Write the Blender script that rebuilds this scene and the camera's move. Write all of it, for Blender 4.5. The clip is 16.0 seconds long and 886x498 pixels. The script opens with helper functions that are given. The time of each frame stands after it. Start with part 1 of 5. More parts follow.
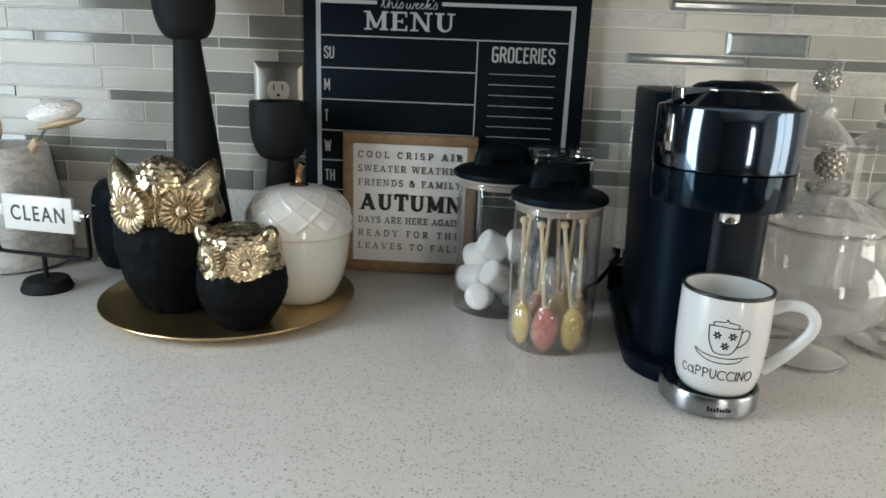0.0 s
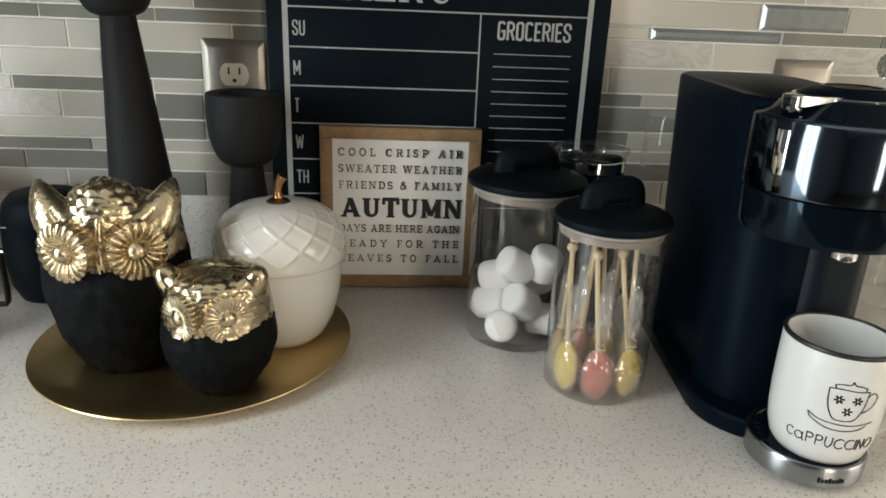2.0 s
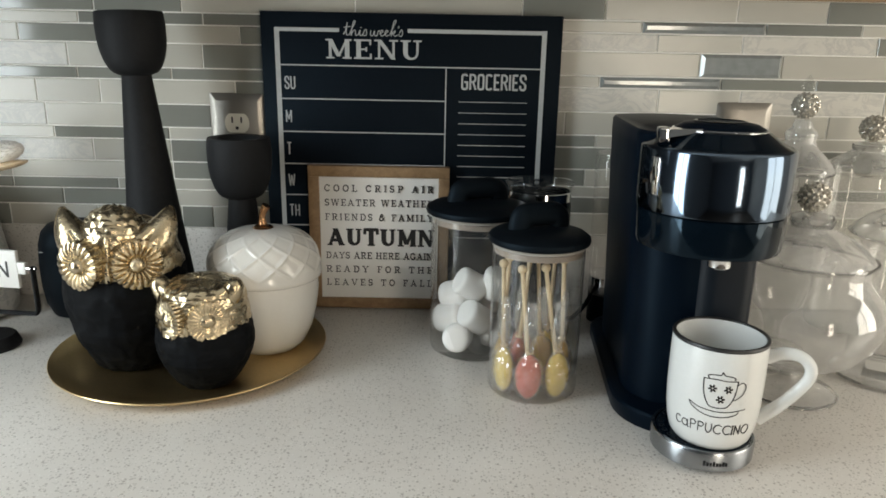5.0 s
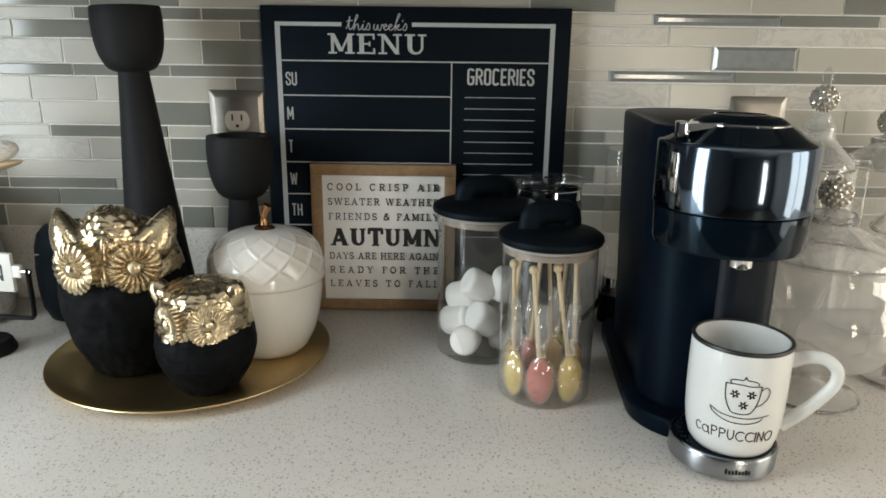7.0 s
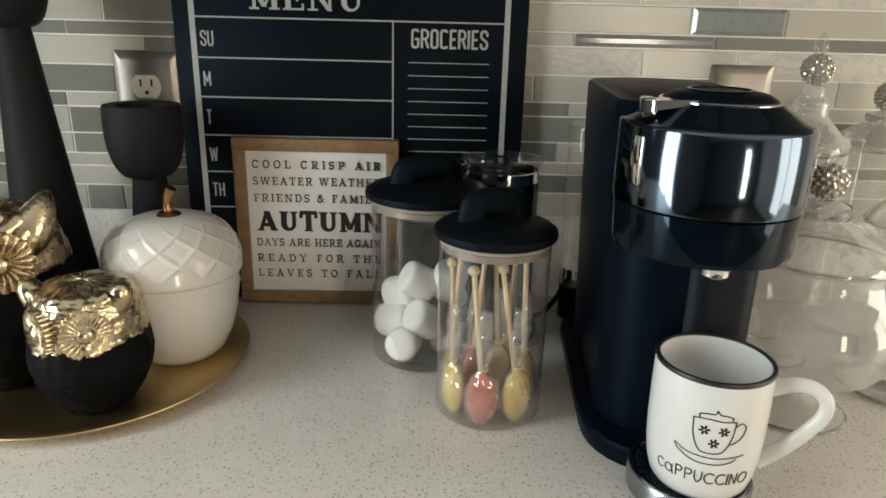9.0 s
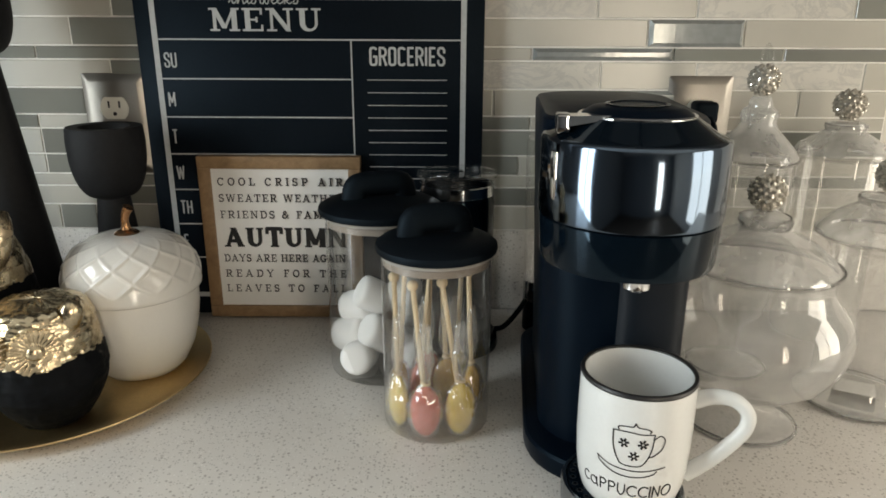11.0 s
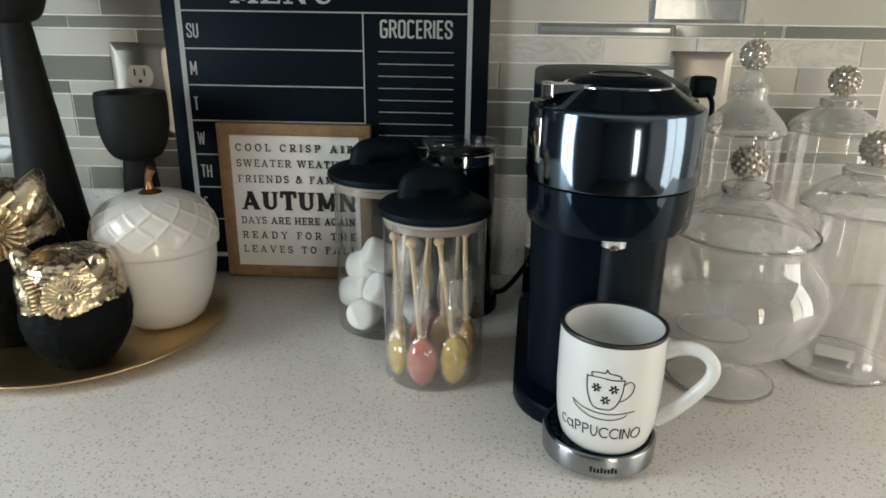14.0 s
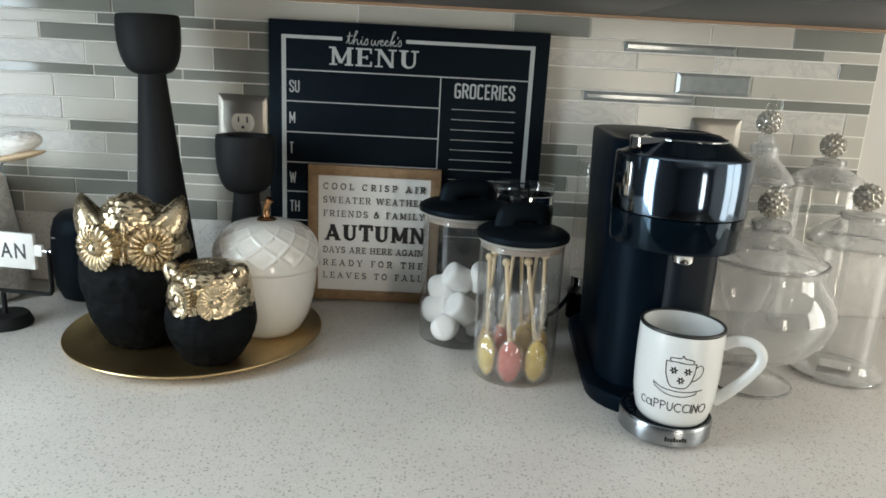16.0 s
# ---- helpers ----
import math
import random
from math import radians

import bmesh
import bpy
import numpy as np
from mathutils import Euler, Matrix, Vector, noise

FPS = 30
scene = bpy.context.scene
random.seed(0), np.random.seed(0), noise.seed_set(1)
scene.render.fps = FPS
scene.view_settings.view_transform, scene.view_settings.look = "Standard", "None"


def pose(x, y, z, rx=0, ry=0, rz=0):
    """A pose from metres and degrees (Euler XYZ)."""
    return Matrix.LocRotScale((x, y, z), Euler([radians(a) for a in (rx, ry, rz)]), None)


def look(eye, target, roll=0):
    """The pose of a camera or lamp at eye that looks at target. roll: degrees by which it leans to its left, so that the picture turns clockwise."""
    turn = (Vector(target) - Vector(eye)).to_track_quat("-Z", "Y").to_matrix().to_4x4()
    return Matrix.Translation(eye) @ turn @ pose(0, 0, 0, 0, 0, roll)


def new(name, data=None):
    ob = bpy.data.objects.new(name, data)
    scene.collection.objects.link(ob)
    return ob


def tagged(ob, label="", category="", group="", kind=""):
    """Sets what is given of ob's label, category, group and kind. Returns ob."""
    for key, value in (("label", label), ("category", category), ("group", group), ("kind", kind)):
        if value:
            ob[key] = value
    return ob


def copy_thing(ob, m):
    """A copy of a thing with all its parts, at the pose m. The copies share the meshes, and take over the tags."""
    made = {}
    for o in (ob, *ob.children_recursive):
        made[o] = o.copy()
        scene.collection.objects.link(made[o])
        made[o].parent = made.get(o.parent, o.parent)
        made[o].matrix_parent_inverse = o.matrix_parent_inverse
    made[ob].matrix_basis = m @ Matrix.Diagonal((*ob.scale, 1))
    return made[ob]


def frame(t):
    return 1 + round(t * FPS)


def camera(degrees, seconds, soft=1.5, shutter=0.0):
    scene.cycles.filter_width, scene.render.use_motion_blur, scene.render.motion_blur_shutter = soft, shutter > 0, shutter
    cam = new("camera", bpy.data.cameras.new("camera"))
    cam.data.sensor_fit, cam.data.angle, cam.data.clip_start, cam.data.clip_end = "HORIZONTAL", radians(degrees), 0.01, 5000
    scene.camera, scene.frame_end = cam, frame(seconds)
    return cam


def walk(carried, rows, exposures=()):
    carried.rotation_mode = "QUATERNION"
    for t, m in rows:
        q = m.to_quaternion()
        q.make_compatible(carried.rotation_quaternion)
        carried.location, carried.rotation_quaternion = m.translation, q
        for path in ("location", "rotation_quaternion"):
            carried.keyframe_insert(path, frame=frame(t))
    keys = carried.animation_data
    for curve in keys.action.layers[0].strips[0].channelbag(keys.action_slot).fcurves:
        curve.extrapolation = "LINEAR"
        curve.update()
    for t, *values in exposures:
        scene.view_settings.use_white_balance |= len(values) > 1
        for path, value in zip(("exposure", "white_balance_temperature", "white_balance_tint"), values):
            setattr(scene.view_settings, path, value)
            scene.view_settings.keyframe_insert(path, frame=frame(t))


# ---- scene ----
cam = camera(65.1, 16.0, soft=1.7)
PATH = [
    (0, (-0.007, 0.006, 1.25), (-0.107, 1.931, 0.717), 2.2),
    (0.5, (-0.034, 0.076, 1.252), (-0.11, 1.987, 0.666), 1.6),
    (1, (-0.088, 0.166, 1.265), (-0.062, 2.065, 0.639), 0.7),
    (1.5, (-0.125, 0.19, 1.281), (-0.011, 2.076, 0.626), 1.4),
    (2, (-0.128, 0.177, 1.289), (0.025, 2.053, 0.613), 2.4),
    (2.5, (-0.124, 0.167, 1.294), (0.031, 2.044, 0.622), 2.8),
    (3, (-0.107, 0.15, 1.294), (0.023, 2.041, 0.655), 2.4),
    (3.5, (-0.078, 0.134, 1.296), (0.015, 2.04, 0.697), 2.0),
    (4, (-0.053, 0.111, 1.294), (-0.003, 2.03, 0.734), 1.6),
    (4.5, (-0.034, 0.078, 1.291), (-0.012, 2.004, 0.752), 1.2),
    (5, (-0.023, 0.059, 1.29), (-0.021, 1.986, 0.755), 1.1),
    (7.5, (-0.036, 0.109, 1.285), (-0.035, 2.032, 0.739), 0.6),
    (8, (-0.056, 0.155, 1.287), (0.015, 2.069, 0.713), 0.2),
    (8.5, (-0.045, 0.179, 1.28), (0.074, 2.076, 0.66), 0.7),
    (9, (0.02, 0.2, 1.283), (0.071, 2.094, 0.645), 1.5),
    (11.5, (0.098, 0.187, 1.291), (0.085, 2.101, 0.71), 0.4),
    (12, (0.109, 0.181, 1.292), (0.086, 2.11, 0.768), 0.7),
    (12.5, (0.118, 0.18, 1.286), (0.103, 2.097, 0.717), 1.3),
    (13, (0.121, 0.171, 1.272), (0.1, 2.053, 0.594), 0.8),
    (13.5, (0.119, 0.161, 1.279), (0.08, 2.032, 0.571), 1.0),
    (14, (0.117, 0.147, 1.288), (0.044, 2.031, 0.619), 0.8),
    (14.5, (0.076, 0.117, 1.288), (0.039, 2.022, 0.681), 0.6),
    (15, (0.032, 0.054, 1.289), (0.035, 1.974, 0.728), 0.9),
    (15.5, (0.01, 0.007, 1.295), (0.034, 1.938, 0.772), 2.1),
    (16, (-0.028, -0.011, 1.287), (0.012, 1.924, 0.785), 3.0),
]
walk(cam, [(t, look(eye, target, roll)) for t, eye, target, roll in PATH],
     exposures=[(0.0, -0.38, 6870, 8), (0.5, -0.30, 6970, 9), (1.0, -0.26, 7370, 10), (1.5, -0.26, 7670, 10), (2.0, -0.23, 7770, 10), (3.5, -0.23, 7970, 10), (5.0, -0.23, 7420, 9), (7.5, -0.23, 7420, 9), (8.5, -0.23, 7870, 10),
                (9.0, -0.23, 7970, 10), (12.5, -0.20, 7400, 9), (14.0, -0.28, 7270, 8), (15.0, -0.25, 7120, 8), (16.0, -0.21, 6970, 7)])

# ---- plan: x along the splashback wall, y towards it, z up ----
TOP = 0.9225            # top of the counter
WALL = 1.078            # face of the tiled wall
SIDE = 0.643            # end of the tiles
END = 1.10              # end of the counter
FRONT = 0.41            # front edge of the counter
CEIL = 2.45

# ---- light ----
world = bpy.data.worlds.new("sky")
scene.world = world
world.use_nodes = True
wn = world.node_tree.nodes
sky = wn.new("ShaderNodeTexSky")
sky.sky_type, sky.sun_disc = "NISHITA", False
sky.sun_elevation, sky.sun_rotation = radians(38), radians(200)
wn["Background"].inputs["Strength"].default_value = 0.12
world.node_tree.links.new(sky.outputs[0], wn["Background"].inputs["Color"])


def window_light(name, m, w, h, power, colour):
    d = bpy.data.lights.new(name, "AREA")
    d.shape, d.size, d.size_y, d.energy, d.color = "RECTANGLE", w, h, power, colour
    o = new(name, d)
    o.matrix_world = m
    return o


# daylight standing in the three window openings (an area lamp shines along its own -z)
window_light("garden_door_light", pose(-1.33, 0.10, 1.15, 0, -90, 0), 1.9, 0.6, 70, (0.72, 0.86, 1.0))
window_light("side_window_light", pose(2.33, -0.10, 1.15, 0, 90, 0), 1.9, 1.3, 52, (0.97, 0.95, 0.91))
window_light("rear_window_light", pose(1.30, -2.63, 1.2, 90, 0, 0), 0.42, 1.9, 46, (1.0, 0.94, 0.86))


# ---- materials ----
def nodes_of(name):
    m = bpy.data.materials.new(name)
    m.use_nodes = True
    t = m.node_tree
    return m, t, t.nodes["Principled BSDF"]


def ramp(t, a, b, ca, cb):
    r = t.nodes.new("ShaderNodeValToRGB")
    r.color_ramp.elements[0].position, r.color_ramp.elements[1].position = a, b
    r.color_ramp.elements[0].color, r.color_ramp.elements[1].color = (*ca, 1), (*cb, 1)
    return r


def noise_tex(t, scale, detail=3.0, rough=0.55, coord="Object", stretch=None):
    c = t.nodes.new("ShaderNodeTexCoord")
    n = t.nodes.new("ShaderNodeTexNoise")
    n.inputs["Scale"].default_value, n.inputs["Detail"].default_value, n.inputs["Roughness"].default_value = scale, detail, rough
    out = c.outputs[coord]
    if stretch:
        mp = t.nodes.new("ShaderNodeMapping")
        mp.inputs["Scale"].default_value = stretch
        t.links.new(out, mp.inputs[0])
        out = mp.outputs[0]
    t.links.new(out, n.inputs["Vector"])
    return n


def bumped(t, p, height, strength, dist=0.001):
    b = t.nodes.new("ShaderNodeBump")
    b.inputs["Strength"].default_value, b.inputs["Distance"].default_value = strength, dist
    t.links.new(height, b.inputs["Height"])
    t.links.new(b.outputs[0], p.inputs["Normal"])


def surface(name, colour, rough=0.5, metal=0.0, vary=0.12, scale=25.0, fine=350.0, bump=0.15, coat=0.0, stretch=None, rough_vary=0.12, spec=0.5):
    """A plain surface with a broad and a fine variation, worn gloss and a fine relief."""
    m, t, p = nodes_of(name)
    n1, n2 = noise_tex(t, scale, 4, stretch=stretch), noise_tex(t, fine, 2, stretch=stretch)
    mx = t.nodes.new("ShaderNodeMix")
    mx.data_type = "FLOAT"
    mx.inputs[0].default_value = 0.4
    t.links.new(n1.outputs[0], mx.inputs[2])
    t.links.new(n2.outputs[0], mx.inputs[3])
    r = ramp(t, 0.3, 0.7, [c * (1 - vary) for c in colour], [min(1, c * (1 + vary)) for c in colour])
    t.links.new(mx.outputs[0], r.inputs[0])
    t.links.new(r.outputs[0], p.inputs["Base Color"])
    rr = t.nodes.new("ShaderNodeMapRange")
    rr.inputs["To Min"].default_value, rr.inputs["To Max"].default_value = max(0.02, rough * (1 - rough_vary)), min(1, rough * (1 + rough_vary))
    t.links.new(n1.outputs[0], rr.inputs["Value"])
    t.links.new(rr.outputs[0], p.inputs["Roughness"])
    p.inputs["Metallic"].default_value = metal
    p.inputs["Coat Weight"].default_value = coat
    p.inputs["Specular IOR Level"].default_value = spec
    if bump:
        bumped(t, p, n2.outputs[0], bump, 0.0006)
    return m


def quartz():
    """Warm white quartz with grey and brown flecks of three sizes."""
    m, t, p = nodes_of("quartz")
    c = t.nodes.new("ShaderNodeTexCoord")
    base = noise_tex(t, 9, 4)
    colour = ramp(t, 0.3, 0.7, (0.65, 0.615, 0.575), (0.71, 0.68, 0.64))
    t.links.new(base.outputs[0], colour.inputs[0])
    last = colour.outputs[0]
    for scale, cut, tone, depth in ((230, 0.33, (0.22, 0.19, 0.165), 0.52), (420, 0.36, (0.30, 0.27, 0.24), 0.65), (330, 0.28, (0.84, 0.82, 0.79), 0.6), (150, 0.22, (0.22, 0.185, 0.155), 0.56)):
        v = t.nodes.new("ShaderNodeTexVoronoi")
        v.inputs["Scale"].default_value = scale
        t.links.new(c.outputs["Object"], v.inputs["Vector"])
        near = ramp(t, cut * 0.75, cut, (1, 1, 1), (0, 0, 0))
        t.links.new(v.outputs["Distance"], near.inputs[0])
        pick = t.nodes.new("ShaderNodeSeparateColor")
        t.links.new(v.outputs["Color"], pick.inputs[0])
        some = ramp(t, 0.62, 0.66, (0, 0, 0), (1, 1, 1))
        t.links.new(pick.outputs[0], some.inputs[0])
        mul = t.nodes.new("ShaderNodeMath")
        mul.operation = "MULTIPLY"
        t.links.new(near.outputs[0], mul.inputs[0])
        t.links.new(some.outputs[0], mul.inputs[1])
        mul2 = t.nodes.new("ShaderNodeMath")
        mul2.operation = "MULTIPLY"
        mul2.inputs[1].default_value = depth
        t.links.new(mul.outputs[0], mul2.inputs[0])
        mix = t.nodes.new("ShaderNodeMix")
        mix.data_type = "RGBA"
        t.links.new(mul2.outputs[0], mix.inputs[0])
        t.links.new(last, mix.inputs[6])
        mix.inputs[7].default_value = (*tone, 1)
        last = mix.outputs[2]
    t.links.new(last, p.inputs["Base Color"])
    mottle = noise_tex(t, 14, 3)
    rr = t.nodes.new("ShaderNodeMapRange")
    rr.inputs["To Min"].default_value, rr.inputs["To Max"].default_value = 0.24, 0.38
    t.links.new(mottle.outputs[0], rr.inputs["Value"])
    t.links.new(rr.outputs[0], p.inputs["Roughness"])
    return m


def tile_stuff(name, colour, spread, rough, veins=0.0, bump=0.018):
    """Glazed tile: each piece a shade of its own, cloudy, with veins where it is marble."""
    m, t, p = nodes_of(name)
    info = t.nodes.new("ShaderNodeObjectInfo")
    cloud = noise_tex(t, 14, 4)
    add = t.nodes.new("ShaderNodeMath")
    add.operation = "ADD"
    t.links.new(info.outputs["Random"], add.inputs[0])
    t.links.new(cloud.outputs[0], add.inputs[1])
    r = ramp(t, 0.3, 1.7, [c * (1 - spread) for c in colour], [min(1, c * (1 + spread)) for c in colour])
    half = t.nodes.new("ShaderNodeMath")
    half.operation = "MULTIPLY"
    half.inputs[1].default_value = 1.0
    t.links.new(add.outputs[0], half.inputs[0])
    sc = t.nodes.new("ShaderNodeMapRange")
    sc.inputs["From Max"].default_value = 2.0
    t.links.new(half.outputs[0], sc.inputs["Value"])
    r.color_ramp.elements[0].position, r.color_ramp.elements[1].position = 0.15, 0.85
    t.links.new(sc.outputs[0], r.inputs[0])
    out = r.outputs[0]
    if veins:
        v = noise_tex(t, 20, 6, 0.7, stretch=(1, 1, 1.7))
        v.inputs["Distortion"].default_value = 1.6
        band = ramp(t, 0.42, 0.50, (0, 0, 0), (1, 1, 1))
        e = band.color_ramp.elements.new(0.57)
        e.color = (0, 0, 0, 1)
        t.links.new(v.outputs[0], band.inputs[0])
        k = t.nodes.new("ShaderNodeMath")
        k.operation = "MULTIPLY"
        k.inputs[1].default_value = veins
        t.links.new(band.outputs[0], k.inputs[0])
        mix = t.nodes.new("ShaderNodeMix")
        mix.data_type = "RGBA"
        t.links.new(k.outputs[0], mix.inputs[0])
        t.links.new(out, mix.inputs[6])
        mix.inputs[7].default_value = (0.38, 0.38, 0.37, 1)
        out = mix.outputs[2]
    t.links.new(out, p.inputs["Base Color"])
    p.inputs["Roughness"].default_value = rough
    wave = noise_tex(t, 30, 2)
    bumped(t, p, wave.outputs[0], bump, 0.002)
    return m


def glass(name, tint=(0.95, 0.96, 0.955), ior=1.5, gloss=1.0, haze=0.0, edge=3.6):
    """Thin clear glass: lets light through, mirrors by its Fresnel; haze paints in a faint milky sheen."""
    m, t, p = nodes_of(name)
    t.nodes.remove(p)
    tr, gl, fr, mx = (t.nodes.new("ShaderNode" + k) for k in ("BsdfTransparent", "BsdfGlossy", "LayerWeight", "MixShader"))
    tr.inputs["Color"].default_value = (*tint, 1)
    gl.inputs["Roughness"].default_value = 0.02
    gl.inputs["Color"].default_value = (gloss, gloss, gloss, 1)
    fr.inputs["Blend"].default_value = 0.5
    base = ((ior - 1) / (ior + 1)) ** 2
    power, scale = t.nodes.new("ShaderNodeMath"), t.nodes.new("ShaderNodeMath")
    power.operation, scale.operation = "POWER", "MULTIPLY_ADD"
    power.inputs[1].default_value, scale.inputs[1].default_value, scale.inputs[2].default_value = edge, 0.85 - base, base
    t.links.new(fr.outputs["Facing"], power.inputs[0])
    t.links.new(power.outputs[0], scale.inputs[0])
    t.links.new(scale.outputs[0], mx.inputs[0])
    t.links.new(tr.outputs[0], mx.inputs[1])
    t.links.new(gl.outputs[0], mx.inputs[2])
    out = mx
    if haze:
        # uneven pale diffuse, standing in for the bright room mirrored in the glass
        mottle = noise_tex(t, 22, 4)
        df, far, amount = t.nodes.new("ShaderNodeBsdfDiffuse"), t.nodes.new("ShaderNodeMixShader"), t.nodes.new("ShaderNodeMapRange")
        df.inputs["Color"].default_value = (0.85, 0.85, 0.84, 1)
        amount.inputs["From Min"].default_value, amount.inputs["From Max"].default_value = 0.3, 0.7
        amount.inputs["To Min"].default_value, amount.inputs["To Max"].default_value = haze * 0.6, haze * 1.5
        t.links.new(mottle.outputs[0], amount.inputs["Value"])
        t.links.new(amount.outputs[0], far.inputs[0])
        t.links.new(mx.outputs[0], far.inputs[1])
        t.links.new(df.outputs[0], far.inputs[2])
        out = far
    t.links.new(out.outputs[0], t.nodes["Material Output"].inputs[0])
    return m


def wood(name, a, b, along=(1, 1, 12)):
    m, t, p = nodes_of(name)
    n = noise_tex(t, 60, 5, 0.65, stretch=along)
    n.inputs["Distortion"].default_value = 0.6
    r = ramp(t, 0.3, 0.72, a, b)
    t.links.new(n.outputs[0], r.inputs[0])
    t.links.new(r.outputs[0], p.inputs["Base Color"])
    p.inputs["Roughness"].default_value = 0.55
    bumped(t, p, n.outputs[0], 0.25, 0.0006)
    return m


QUARTZ = quartz()
TILE_LIGHT = tile_stuff("pale_glazed_tile", (0.475, 0.460, 0.410), 0.10, 0.25)
TILE_MARBLE = tile_stuff("marble_tile", (0.56, 0.545, 0.50), 0.06, 0.30, veins=0.6)
TILE_DARK = tile_stuff("grey_glass_tile", (0.225, 0.23, 0.208), 0.16, 0.09)
TILE_BEVEL = surface("bevelled_glass_tile", (0.28, 0.30, 0.30), 0.10, 0.12, vary=0.12, scale=60, fine=140, bump=0.12)
GROUT = surface("grout", (0.78, 0.77, 0.73), 0.9, fine=900, bump=0.3)
PAINT = surface("wall_paint", (0.60, 0.58, 0.55), 0.75, vary=0.03, scale=3, fine=500, bump=0.08)
PAINT_DARK = surface("blue_grey_paint", (0.11, 0.12, 0.135), 0.8, vary=0.04, scale=3, fine=500, bump=0.08)
CEILING = surface("ceiling_paint", (0.70, 0.69, 0.67), 0.9, vary=0.02, scale=3, fine=400, bump=0.1)
FLOOR = wood("floor_boards", (0.045, 0.035, 0.028), (0.09, 0.07, 0.055), (1, 10, 10))
CABINET = surface("cabinet_grey", (0.10, 0.10, 0.105), 0.5, vary=0.08, scale=8, bump=0.08)
CABINET_RAIL = wood("cabinet_raw_edge", (0.33, 0.20, 0.12), (0.45, 0.29, 0.18), (12, 1, 1))
MATT_BLACK = surface("matt_black_wood", (0.0110, 0.0116, 0.0130), 0.64, vary=0.25, fine=200, bump=0.2, spec=0.16)
SILICONE = surface("black_silicone", (0.003, 0.004, 0.0055), 0.55, vary=0.2, fine=500, bump=0.08, spec=0.14)
BOARD_BLACK = surface("chalkboard_black", (0.004, 0.0055, 0.008), 0.5, vary=0.25, scale=12, fine=260, bump=0.06, spec=0.11)
COLUMN_GREY = surface("satin_slate_plastic", (0.0055, 0.0085, 0.0130), 0.45, vary=0.08, fine=900, bump=0.04, spec=0.16)
MACHINE_BLACK = surface("machine_black_plastic", (0.0015, 0.0038, 0.0080), 0.38, vary=0.1, fine=900, bump=0.05, spec=0.11)
GLOSS_BLACK = surface("gloss_black_plastic", (0.0016, 0.0040, 0.0070), 0.08, vary=0.1, bump=0.0, spec=0.25)
CHROME = surface("dark_chrome", (0.105, 0.140, 0.185), 0.09, 1.0, vary=0.03, bump=0.0)
for deep in (MACHINE_BLACK, GLOSS_BLACK, SILICONE, BOARD_BLACK):
    deep.node_tree.nodes["Principled BSDF"].inputs["Specular Tint"].default_value = (0.50, 0.77, 1.0, 1)
BRIGHT_CHROME = surface("bright_chrome", (0.82, 0.83, 0.84), 0.08, 1.0, vary=0.03, bump=0.0)
BRUSHED = surface("brushed_steel", (0.34, 0.36, 0.385), 0.24, 1.0, vary=0.06, scale=40, fine=700, bump=0.1)
NICKEL = surface("satin_nickel_plate", (0.38, 0.355, 0.32), 0.40, 1.0, vary=0.05, scale=30, bump=0.03)
GOLD = surface("antique_gold_leaf", (0.55, 0.45, 0.305), 0.25, 1.0, vary=0.26, scale=60, fine=420, bump=0.22, rough_vary=0.5)
def hammered(m, scale, strength, dist):
    """Adds a lumpy relief to a metal."""
    t = m.node_tree
    v = t.nodes.new("ShaderNodeTexVoronoi")
    v.inputs["Scale"].default_value = scale
    c = t.nodes.new("ShaderNodeTexCoord")
    t.links.new(c.outputs["Object"], v.inputs["Vector"])
    b = t.nodes.new("ShaderNodeBump")
    b.inputs["Strength"].default_value, b.inputs["Distance"].default_value = strength, dist
    t.links.new(v.outputs["Distance"], b.inputs["Height"])
    old = next(n for n in t.nodes if n.type == "BUMP" and n != b)
    t.links.new(b.outputs[0], old.inputs["Normal"])


hammered(GOLD, 230, 0.20, 0.0014)
BRASS = surface("brushed_brass", (0.68, 0.51, 0.27), 0.35, 1.0, vary=0.12, scale=12, fine=300, bump=0.08, rough_vary=0.3)
COPPER = surface("copper_glaze", (0.50, 0.27, 0.14), 0.25, 1.0, vary=0.2, scale=90, bump=0.2)
FEATHER_BLACK = surface("matt_black_feathers", (0.0030, 0.0036, 0.0046), 0.66, vary=0.6, scale=60, fine=190, bump=1.0, spec=0.09)
CERAMIC = surface("white_glazed_ceramic", (0.72, 0.70, 0.66), 0.11, vary=0.025, scale=15, bump=0.0, coat=0.3)
MUG_WHITE = surface("white_stoneware", (0.69, 0.70, 0.69), 0.22, vary=0.03, scale=20, bump=0.03, coat=0.15)
INK = surface("black_ink", (0.010, 0.010, 0.011), 0.45, vary=0.2, bump=0.0)
WHITE_PRINT = surface("white_print", (0.40, 0.41, 0.41), 0.7, vary=0.12, scale=200, fine=900, bump=0.0)
SIGN_PAPER = surface("white_sign_board", (0.80, 0.785, 0.755), 0.6, vary=0.02, scale=30, bump=0.05)
SIGN_WOOD = wood("sign_frame_wood", (0.20, 0.115, 0.055), (0.34, 0.215, 0.115), (1, 1, 1))
LABEL_WHITE = surface("white_enamel", (0.74, 0.74, 0.72), 0.35, vary=0.04, bump=0.03)
BRISTLE = surface("white_bristles", (0.86, 0.85, 0.82), 0.9, vary=0.05, scale=120, fine=900, bump=0.4, spec=0.15)
BEECH = wood("beech_wood", (0.55, 0.40, 0.25), (0.70, 0.55, 0.38), (1, 1, 6))
STICK = wood("lolly_stick_wood", (0.62, 0.47, 0.29), (0.78, 0.63, 0.43), (8, 8, 1))
